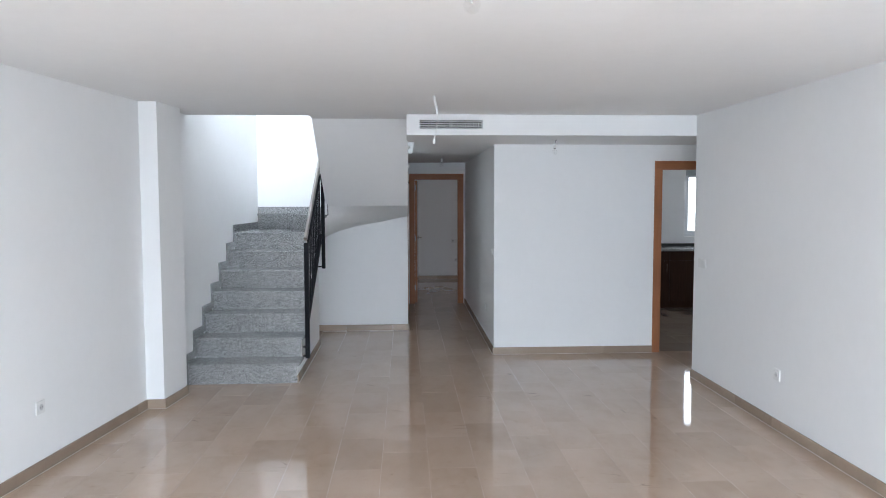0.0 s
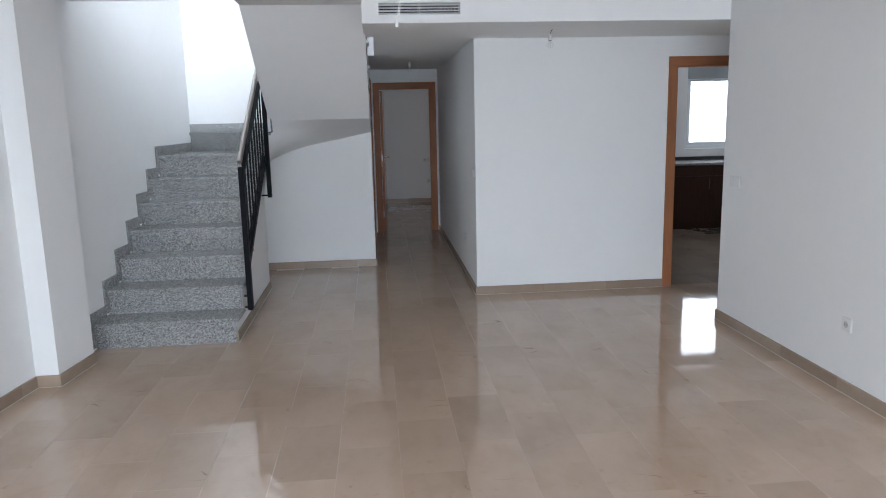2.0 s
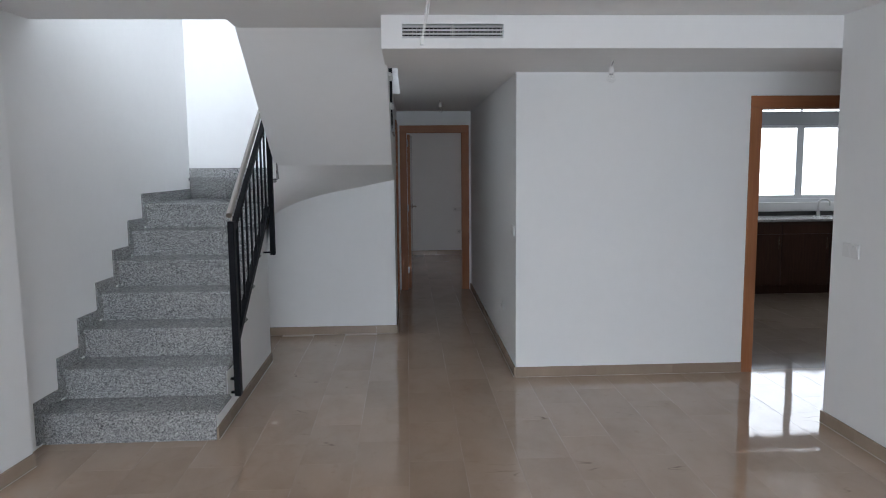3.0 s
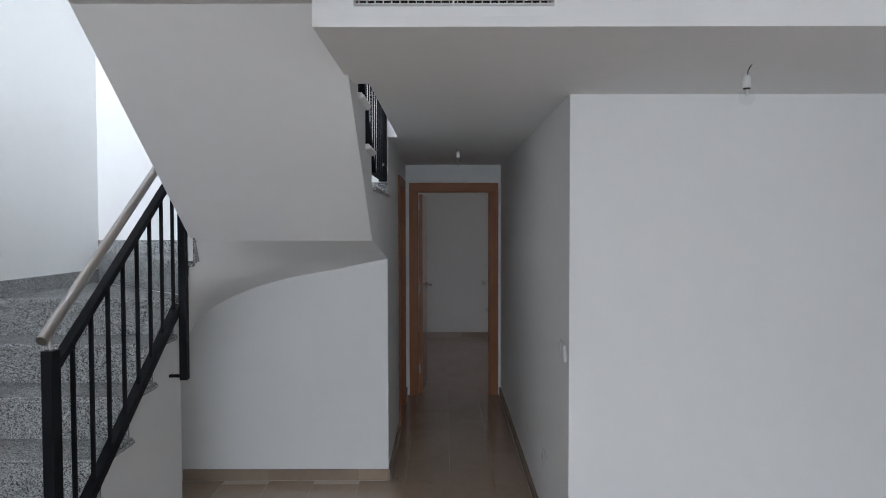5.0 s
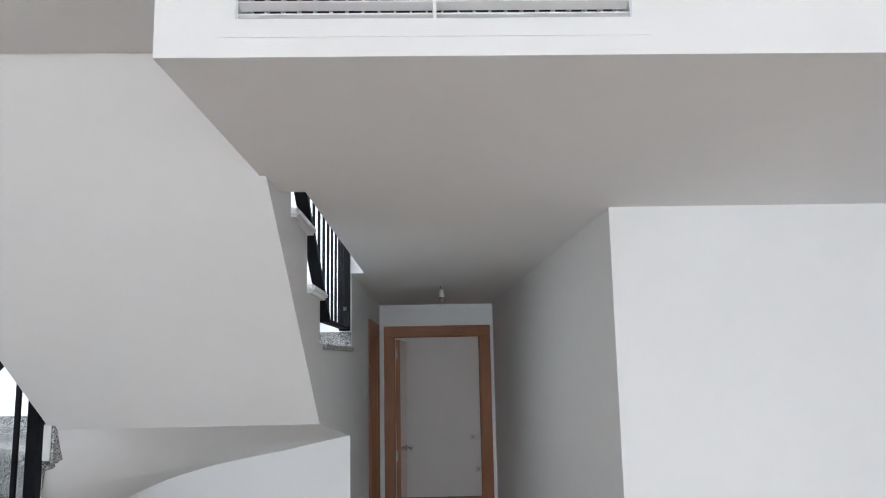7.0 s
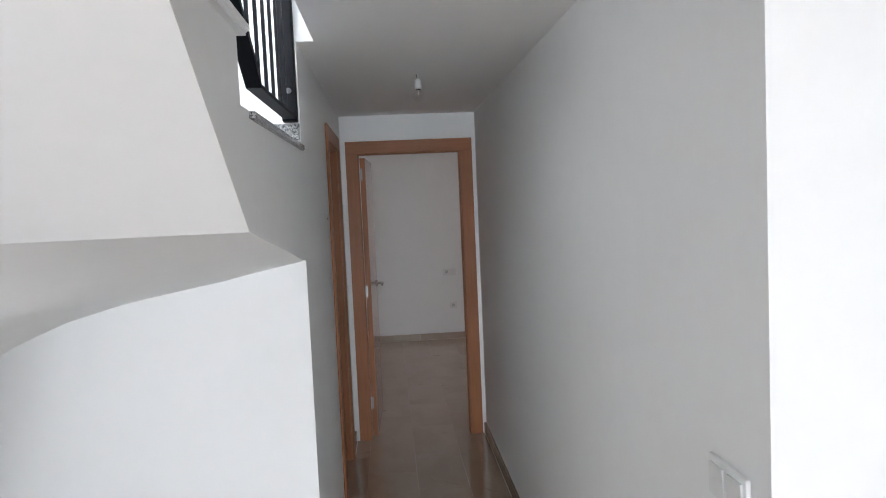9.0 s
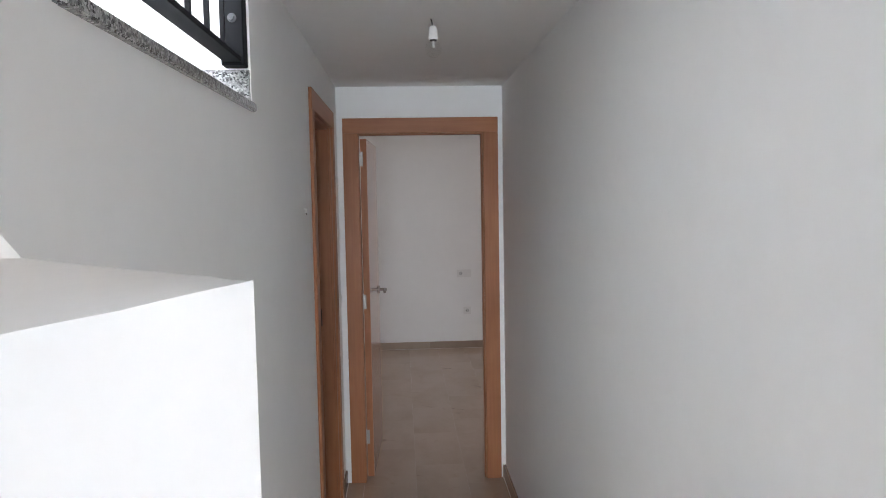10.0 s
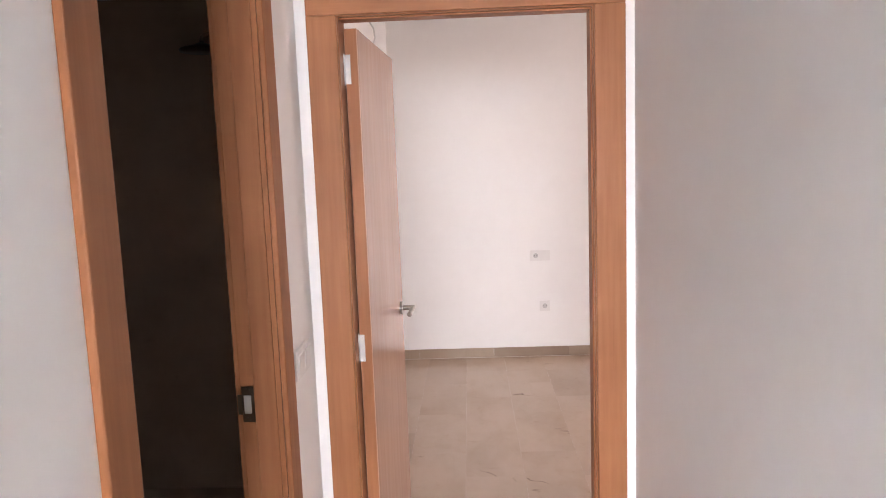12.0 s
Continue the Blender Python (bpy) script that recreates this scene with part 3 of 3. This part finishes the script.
on_leaf("edge_lipping", boxes((-0.0012, 0.0002, -LT + 0.002, -0.002, 0.01, LH - 0.002)), WOOD, "darker beech edge lipping")
for z in (0.25, 1.056, 1.885):
    on_leaf("hinge", boxes((-0.0025, 0.0, -0.016, 0.004, z - 0.042, z + 0.042), bevel=0.001), HINGE, "bright steel door hinge")
    on_leaf("hinge_barrel", rod(bmesh.new(), (-0.002, 0.005, z - 0.045), (-0.002, 0.005, z + 0.045), 0.0045, sides=12), CHROME)
    for k in (-0.03, 0.0, 0.03):
        on_leaf("hinge_screw", rod(bmesh.new(), (-0.0035, -0.009, z + k), (-0.0024, -0.009, z + k), 0.004, sides=8), STEEL)
HZ = 1.045
for s in (-1, 1):
    y0 = -LT if s < 0 else 0.0
    on_leaf("handle_rose", rod(bmesh.new(), (LW - 0.062, y0, HZ), (LW - 0.062, y0 + s * 0.009, HZ), 0.025, sides=24), STEEL)
    bm = rod(bmesh.new(), (LW - 0.062, y0, HZ), (LW - 0.062, y0 + s * 0.052, HZ), 0.0095)
    rod(bm, (LW - 0.056, y0 + s * 0.048, HZ), (LW - 0.185, y0 + s * 0.050, HZ), 0.0095)
    bmesh.ops.create_icosphere(bm, subdivisions=2, radius=0.0095, matrix=Matrix.Translation((LW - 0.185, y0 + s * 0.05, HZ)))
    on_leaf("door_handle", bm, STEEL, "brushed steel lever handle")
# strike plate on the bathroom door's lining
strike = thing("strike_plate", (-1.012, BD1 - 0.012, 1.045), "dark bronzed strike plate let into the door lining", "latch", kind="structure")
sy = BD1 - 0.012 - 0.0065
inside("plate", boxes((-1.026, -0.996, sy - 0.002, sy, 1.0, 1.09), bevel=0.0008), BRONZE, strike)
inside("keeper", boxes((-1.021, -1.003, sy - 0.004, sy - 0.001, 1.022, 1.068), bevel=0.001), CHROME, strike, "bright steel keeper")
inside("keeper_lip", boxes((-1.036, -1.024, sy - 0.006, sy, 1.02, 1.07), bevel=0.002), BRONZE, strike)
for z in (1.008, 1.082):
    inside("screw", rod(bmesh.new(), (-1.011, sy - 0.004, z), (-1.011, sy, z), 0.005, sides=10), BRONZE, strike)

# ---- skirting ----
random.seed(4)


def skirting(name, a, b, side, first=0.4):
    """Marble skirting pieces along the wall line a-b; side: which way they stand out."""
    run = thing(name, (a[0], a[1], 0), "run of beige marble skirting along the wall", "baseboard", kind="structure")
    d = Vector((b[0] - a[0], b[1] - a[1]))
    length = d.length
    d.normalize()
    nrm = Vector((-d.y, d.x)) * side * 0.012
    u = 0.0
    step = first
    while u < length - 1e-4:
        v = min(u + step, length)
        p, q = Vector(a) + d * (u + 0.0008), Vector(a) + d * (v - 0.0008)
        t = nrm * random.uniform(0.96, 1.05)
        bm = prism([(p.x, p.y), (q.x, q.y), (q.x + t.x, q.y + t.y), (p.x + t.x, p.y + t.y)], "z", 0.001, 0.076)
        top = [e for e in bm.edges if all(w.co.z > 0.07 for w in e.verts)]
        bmesh.ops.bevel(bm, geom=top, offset=0.0025, segments=1, affect="EDGES")
        ob = part("skirting_tile", bm, BASE, run)
        ob.matrix_parent_inverse = run.matrix_basis.inverted()
        u, step = v, 0.6
    p, q = Vector(a) + nrm * 1.06, Vector(b) + nrm * 1.06
    t = nrm * 0.28
    ob = part("grout_joint", prism([(p.x, p.y), (q.x, q.y), (q.x + t.x, q.y + t.y), (p.x + t.x, p.y + t.y)], "z", -0.001, 0.0012), JOINT, run, "pale grout along the foot of the skirting")
    ob.matrix_parent_inverse = run.matrix_basis.inverted()
    return run


skirting("baseboard_west", (west(-9.0), -9.0), (west(-1.89), -1.89), -1)
skirting("baseboard_pier", (-3.06, -1.89), (-2.916, -1.89), -1)
skirting("baseboard_pier_side", (-2.9295, -1.902), (-2.876, -1.455), -1, 0.6)
skirting("baseboard_stair", (SX, -1.135), (SX, 0.6), -1, 0.3)
skirting("baseboard_under_stair", (XC, YB), (-2.3, YB), 1, 0.2)
skirting("baseboard_corridor_west", (XC, YB - 0.012), (XC, BD0 - 0.075), -1, 0.3)
skirting("baseboard_corridor_west", (XC, BD1 + 0.075), (XC, YE), -1, 0.3)
skirting("baseboard_corridor_east", (XE, YE), (0.0, -0.012), -1, 0.45)
skirting("baseboard_partition", (0.0, 0.0), (KD0 - 0.075, 0.0), -1, 0.62)
skirting("baseboard_east", (XR, -1.10), (XR, -9.0), -1, 0.35)
skirting("baseboard_bedroom", (2.6, YZ), (-1.06, YZ), 1, 0.5)
skirting("baseboard_corridor_end", (0.0, YE), (ED1 + 0.085, YE), 1)

# ---- switches and sockets ----


def plate(name, at, turn, label, kinds, group, category):
    """A row of white modules on a wall: x along the wall, -y out of it. kinds: rocker, socket or blank."""
    ob = thing(name, (*at, 0, 0, turn), label, category, group)
    k = len(kinds)
    for i, kind in enumerate(kinds):
        cx = (i - (k - 1) / 2) * 0.072
        part("surround", boxes((cx - 0.036 - (0.005 if i == 0 else 0), cx + 0.036 + (0.005 if i == k - 1 else 0), -0.010, 0.0, -0.041, 0.041), bevel=0.0025), PLASTIC, ob)
        if kind == "socket":
            bm = rod(bmesh.new(), (cx, -0.0122, 0), (cx, -0.008, 0), 0.0235, sides=28)
            part("socket_ring", bm, PLASTIC, ob)
            part("socket_well", rod(bmesh.new(), (cx, -0.0126, 0), (cx, -0.0121, 0), 0.0195, sides=28), GREYSOCK, ob)
            # solid near-black discs, the shade of pin holes put into their colour
            for dx in (-0.0095, 0.0095):
                part("pin_hole", rod(bmesh.new(), (cx + dx, -0.0132, 0), (cx + dx, -0.0124, 0), 0.0028, sides=10), VOID_SHADE, ob)
        elif kind == "rocker":
            part("rocker", prism([(-0.0095, -0.028), (-0.0095, 0.028), (-0.0150, 0.028), (-0.0105, -0.028)], "x", cx - 0.027, cx + 0.027), PLASTIC, ob)
        else:
            part("blank_cover", boxes((cx - 0.027, cx + 0.027, -0.0115, -0.009, -0.028, 0.028), bevel=0.001), PLASTIC, ob)
    return ob


GREYSOCK = material("pale_grey_plastic", 0.4, 0, (0.55, 0.55, 0.55))[0]
plate("light_switch", (0.0, 0.145, 1.115), 90 + 180, "white double light switch on the corridor wall", ["rocker", "rocker"], "wall switches", "switch")
plate("wall_socket", (0.0, 0.77, 0.41), 270, "white power socket low on the corridor wall", ["socket"], "wall sockets", "socket")
plate("light_switch", (XR, -1.31, 1.105), 270, "white double light switch on the living room wall", ["rocker", "rocker"], "wall switches", "switch")
plate("wall_socket", (XR, -2.69, 0.405), 270, "white power socket low on the living room wall", ["socket"], "wall sockets", "socket")
plate("wall_socket", (west(-3.25), -3.25, 0.41), 82.9, "white power socket low on the living room wall", ["socket"], "wall sockets", "socket")
plate("light_switch", (XC, 3.76, 1.093), 90, "white double light switch between the two doors", ["rocker", "rocker"], "wall switches", "switch")
plate("wall_socket", (0.085, YZ, 0.815), 0, "white socket with a blank cover on the bedroom wall", ["socket", "blank"], "wall sockets", "socket")
plate("wall_socket", (0.115, YZ, 0.41), 0, "white aerial socket low on the bedroom wall", ["socket"], "wall sockets", "socket")
stub = thing("cable_stub", (XC, 2.49, 1.628), "short white cable stub poking out of the corridor wall", "cable")
inside("cable", tube([(XC - 0.004, 2.49, 1.632), (XC + 0.006, 2.489, 1.633), (XC + 0.009, 2.488, 1.624), (XC + 0.006, 2.488, 1.616)], 0.0028), PLASTIC, stub)
inside("cable_end", tube([(XC + 0.006, 2.488, 1.616), (XC + 0.008, 2.49, 1.610)], 0.002), CABLE, stub, "bare dark wire end")

spur = thing("wall_cable", (-1.06, 6.0, 2.43), "loose grey cable poking out high on the bedroom wall", "cable")
inside("cable", tube([(-1.075, 6.0, 2.425), (-1.03, 6.0, 2.418), (-0.99, 6.0, 2.392), (-0.962, 6.0, 2.34), (-0.958, 6.0, 2.29), (-0.968, 6.0, 2.25)], 0.0045), GREYSOCK, spur)

# ---- bare bulbs ----


STEM = material("milky_glass", 0.2, 0, (0.75, 0.75, 0.73))[0]


def bare_bulb(at, label):
    """A clear bulb in a white holder on a short twisted wire; at: where the wire leaves the ceiling."""
    ob = thing("bare_bulb", at, label, "lamp", "bare ceiling bulbs")
    part("wire", tube([(0.018, 0, 0.002), (0.012, 0.0, -0.006), (0.004, 0, -0.022), (0.0, 0, -0.05)], 0.0022), CABLE, ob, "dark twisted wire")
    part("wire", tube([(0.000, 0.004, 0.002), (0.008, 0.004, -0.007), (0.001, 0.003, -0.024), (-0.001, 0, -0.05)], 0.0018), PLASTIC, ob, "pale twisted wire")
    part("lamp_holder", lathe([(0.004, -0.036), (0.0095, -0.038), (0.0135, -0.042), (0.0152, -0.049), (0.0158, -0.062), (0.0168, -0.074), (0.0178, -0.077), (0.0178, -0.084), (0.0140, -0.0845)], (0, 0, 0)), PLASTIC, ob, "white lamp holder", smooth=True)
    part("cap", lathe([(0.0128, -0.0835), (0.0128, -0.087), (0.0115, -0.0885)], (0, 0, 0), 20), CABLE, ob, "dark bulb cap", smooth=True)
    pts = [(0.0125, -0.0865), (0.0145, -0.092)] + [(0.0295 * math.sin(radians(a)), -0.117 + 0.0295 * math.cos(radians(a))) for a in range(38, 176, 12)] + [(0.001, -0.1465)]
    g = part("glass_bulb", lathe(pts, (0, 0, 0)), GLASS_THIN, ob, "clear glass bulb", smooth=True)
    g.visible_shadow = False
    part("filament_stem", lathe([(0.004, -0.088), (0.003, -0.104), (0.0045, -0.110), (0.001, -0.113)], (0, 0, 0), 10), STEM, ob, "clear glass stem")
    return ob


bulb = bare_bulb((0.532, -0.60, H1), "bare clear bulb in a white holder near the kitchen door")
tagged(copy_thing(bulb, pose(-0.448, 2.36, H1 + 0.014, 0, 0, 200)), "bare clear bulb in a white holder above the corridor")
tagged(copy_thing(bulb, pose(-0.73, -5.28, H0, 0, 0, 90)), "bare clear bulb in a white holder in the living room")
cord = thing("ceiling_cable", (-0.735, -2.3, H0), "loose white cable hanging from the living room ceiling", "cable")
inside("sheath", tube([(-0.742, -2.3, H0 + 0.002), (-0.735, -2.3, H0 - 0.045), (-0.722, -2.3, H0 - 0.095), (-0.716, -2.3, H0 - 0.135)], 0.0085), PLASTIC, cord, "white cable sheath")
inside("wire", tube([(-0.716, -2.3, H0 - 0.13), (-0.718, -2.3, H0 - 0.19), (-0.728, -2.3, H0 - 0.26), (-0.74, -2.3, H0 - 0.33)], 0.0026), PLASTIC, cord, "thin white wires")
inside("wire", tube([(-0.714, -2.302, H0 - 0.13), (-0.708, -2.302, H0 - 0.2), (-0.722, -2.3, H0 - 0.27), (-0.738, -2.3, H0 - 0.33)], 0.0022), PLASTIC, cord, "thin white wires")
inside("terminal_block", boxes((-0.749, -0.731, -2.308, -2.292, H0 - 0.36, H0 - 0.325), bevel=0.003), PLASTIC, cord, "white terminal block")

# ---- air grille in the duct front ----
grille = thing("air_grille", (-0.535, -1.11, 2.343), "white louvred air conditioning grille in the duct front", "vent")
gx0, gx1, gz0, gz1, gy = -0.827, -0.242, 2.343, 2.423, -1.11
inside("frame", boxes((gx0 - 0.028, gx1 + 0.027, gy - 0.002, gy, 2.315, gz0), (gx0 - 0.028, gx0, gy - 0.002, gy, gz0, gz1), (gx1, gx1 + 0.027, gy - 0.002, gy, gz0, gz1), (gx0 - 0.028, gx1 + 0.027, gy - 0.002, gy, gz1, gz1 + 0.026)), DUCT, grille, "flush white grille frame")
inside("reveal", boxes((gx0, gx0 + 0.003, gy, gy + 0.06, gz0 - 0.001, gz1 + 0.001), (gx1 - 0.003, gx1, gy, gy + 0.06, gz0 - 0.001, gz1 + 0.001), (gx0, gx1, gy, gy + 0.06, gz1 - 0.002, gz1 + 0.001)), ALU, grille)
# flat sheet closing the duct, its inner shade put into the colour
inside("backing", boxes((gx0, gx1, gy + 0.062, gy + 0.066, gz0 - 0.001, gz1 + 0.001)), VOID_SHADE, grille, "near-black sheet behind the louvres, in place of the duct's shade")
inside("mullion", boxes((-0.5375, -0.5325, gy + 0.001, gy + 0.05, gz0, gz1)), DUCT, grille)
for i in range(4):
    z = 2.3522 + i * 0.0196
    for a, b in ((gx0 + 0.003, -0.5375), (-0.5325, gx1 - 0.003)):
        inside("louvre", prism([(gy + 0.002, z - 0.0012), (gy + 0.002, z + 0.0012), (gy + 0.0185, z - 0.0046), (gy + 0.0185, z - 0.0068)], "x", a, b), DUCT, grille)
for i in range(24):
    x = gx0 + 0.012 + i * (gx1 - gx0 - 0.024) / 23
    inside("vane", boxes((x - 0.0012, x + 0.0012, gy + 0.030, gy + 0.056, gz0, gz1)), ALU, grille)

# ---- windows ----


def window(name, at, turn, w, h, label, columns=2, bars=(), d=0.05):
    """A framed window: x across, y outwards, z up. bars: (z0, z1) of solid panels across it."""
    ob = thing(name, (*at, 0, 0, turn), label, "window", kind="structure")
    f = 0.045
    part("window_frame", boxes((0, f, 0, d, 0, h), (w - f, w, 0, d, 0, h), (f, w - f, 0, d, 0, f), (f, w - f, 0, d, h - f, h), bevel=0.003), ALU, ob)
    z0 = f
    spans = []
    for a, b in bars:
        part("shutter_box", boxes((f, w - f, -0.01, d, a, b), bevel=0.004), GREYPANEL, ob, "grey panel between the lower and upper panes")
        spans.append((z0, a))
        z0 = b
    spans.append((z0, h - f))
    for a, b in spans:
        for i in range(columns):
            x0 = f + (w - 2 * f) * i / columns
            x1 = f + (w - 2 * f) * (i + 1) / columns
            s = 0.05 if b - a > 0.4 else 0.012
            y = 0.008 + 0.016 * (i % 2)
            sash = part("sash", boxes((x0, x0 + s, y, y + 0.024, a, b), (x1 - s, x1, y, y + 0.024, a, b), (x0 + s, x1 - s, y, y + 0.024, a, a + s * 0.9), (x0 + s, x1 - s, y, y + 0.024, b - s * 0.7, b), bevel=0.002), ALU, ob, "white aluminium sliding sash")
            pane = part("pane", boxes((x0 + s, x1 - s, y + 0.01, y + 0.014, a + s * 0.9, b - s * 0.7)), GLASS, sash, "clear glass pane")
            pane.visible_shadow = False
    return ob


window("window_1", (KW0, 3.79, KZ0), 0, KW1 - KW0, KZ1 - KZ0, "white aluminium sliding window above the kitchen counter", 2, ((0.985, 1.15),))
window("window_2", (2.69, 5.15, 0.85), -90, 1.5, 1.3, "white aluminium bedroom window", 2).matrix_world = pose(2.67, 6.65, 0.85, 0, 0, -90)
window("window_3", (1.4, -9.05, 0.0), 180, 4.3, 2.25, "white aluminium sliding terrace doors", 3)
window("window_4", (-0.9, -3.03, 3.1), 180, 2.0, 1.8, "white aluminium window in the upper hall", 2)

# ---- kitchen ----


def cabinet_unit(x0, x1):
    ob = thing("base_cabinet", (x0, 3.14, 0), "dark brown wooden kitchen base cabinet with flat doors", "cabinet", "kitchen base cabinets")
    w = x1 - x0
    part("body", boxes((0.001, w - 0.001, 0.02, 0.555, 0.11, 0.893)), CABWOOD, ob)
    part("plinth", boxes((0.0, w, 0.06, 0.075, 0.0, 0.11)), CABWOOD, ob)
    door = part("cabinet_door", boxes((0.003, w - 0.003, 0.0, 0.02, 0.115, 0.74), bevel=0.002), CABWOOD, ob)
    part("handle", rod(bmesh.new(), (w - 0.05, -0.022, 0.56), (w - 0.05, -0.022, 0.70), 0.005, sides=10), BRONZE, door)
    part("drawer_front", boxes((0.003, w - 0.003, 0.0, 0.02, 0.745, 0.888), bevel=0.002), CABWOOD, ob)
    return ob


first = cabinet_unit(0.12, 0.72)
for i in range(1, 8):
    copy_thing(first, pose(0.12 + 0.6 * i, 3.14, 0))
top = thing("worktop", (0.1, 3.1, 0.893), "pale grey polished granite kitchen worktop under the window", "worktop")
inside("slab", boxes((0.1, 5.2, 3.11, 3.7, 0.894, 0.925), bevel=0.003), GRANITE, top)
# same granite as the slab; it faces away from the window, shade painted in
inside("upstand", boxes((0.1, 5.2, 3.682, 3.699, 0.926, 0.978), bevel=0.002), GRANITE_SHADE, top, "low granite upstand along the wall, shade put into its dark colour")
tap = thing("kitchen_tap", (4.42, 3.6, 0.925), "curved chrome kitchen tap beside the window", "tap")
arc = [(4.42, 3.6, 0.925), (4.42, 3.6, 1.08)] + [(4.42 + 0.075 - 0.075 * math.cos(radians(a)), 3.6, 1.08 + 0.06 * math.sin(radians(a))) for a in range(20, 181, 20)] + [(4.57, 3.6, 1.05)]
inside("spout", tube(arc, 0.011), CHROME, tap)
inside("base", rod(bmesh.new(), (4.42, 3.6, 0.9255), (4.42, 3.6, 0.985), 0.024, 0.02), CHROME, tap)
inside("lever", tube([(4.42, 3.58, 0.98), (4.39, 3.53, 1.0)], 0.006), CHROME, tap)

# ---- bathroom ----
shower = thing("shower_head", (-1.50, 4.86, 2.11), "dark round shower head on a short wall arm", "shower")
inside("rose", lathe([(0.012, 0.03), (0.03, 0.022), (0.085, 0.006), (0.09, 0.0), (0.086, -0.008), (0.02, -0.010)], (-1.53, 4.86, 2.09), 28), BRONZE, shower, smooth=True)
inside("arm", tube([(-1.162, 4.86, 2.16), (-1.47, 4.86, 2.16), (-1.52, 4.86, 2.145), (-1.53, 4.86, 2.115)], 0.010), BRONZE, shower)
inside("wall_flange", rod(bmesh.new(), (-1.181, 4.86, 2.16), (-1.187, 4.86, 2.16), 0.03), BRONZE, shower)

# ---- floor tiles ----


def tile_mesh(name, w, d, mat):
    bm = boxes((-w / 2, w / 2, -d / 2, d / 2, -0.01, 0.0))
    up = [e for e in bm.edges if all(v.co.z > -0.001 for v in e.verts)]
    bmesh.ops.bevel(bm, geom=up, offset=0.0003, segments=1, affect="EDGES")
    return mesh_of(name, bm, mat)


def lay(parent_name, mesh, x0, y0, w, d, keep, stagger):
    parent = bpy.data.objects[parent_name]
    for i in range(-20, 24):
        for j in range(-24, 24):
            x = x0 + w * (i + 0.5)
            y = y0 + d * (j + 0.5) + (d * 0.5 * (i % 2) if stagger else 0)
            end = 0.048 if stagger and x > 0.08 and y < 2 else 99
            if keep(x, y) and y - d / 2 < end - 0.02:
                cut = random.choice(mesh)
                if y + d / 2 > end:
                    y, cut = (y - d / 2 + end) / 2, tile_mesh("cut_tile", w - 0.002, end - (y - d / 2) - 0.002, cut.materials[0])
                ob = new("floor_tile", cut)
                ob.parent = parent
                ob.matrix_world = pose(x, y, random.uniform(-0.0002, 0.0001), random.uniform(-0.06, 0.06), random.uniform(-0.1, 0.1), random.choice((0, 180)))


LONG = [tile_mesh("marble_tile", w, d, MARBLE) for w, d in ((0.2996, 0.5996), (0.2994, 0.5995), (0.2992, 0.5996), (0.2985, 0.5995), (0.2978, 0.5995))]


def in_living(x, y):
    if not (-3.5 < x < 2.85 and -5.15 < y < 3.95):
        return False
    if y > -0.9 and x < -2.35:
        return False
    if y > 1.75 and x < -1.05:
        return False
    if y > 0.40 and x > 0.08:
        return False
    if x > 1.95 and y < -1.4:
        return False
    return True


lay("floor_living", LONG, -0.22, -2.735, 0.30, 0.60, in_living, True)
lay("floor_bedroom", LONG[:2], -0.22, -2.735, 0.30, 0.60, lambda x, y: -1.0 < x < 1.7 and 3.95 <= y < 7.84, True)
SQ = [tile_mesh("kitchen_tile", 0.447, 0.447, KTILE)]
lay("floor_kitchen", SQ, 2.312, 0.495, 0.45, 0.45, lambda x, y: 0.2 < x < 5.2 and 0.25 < y < 3.4, False)
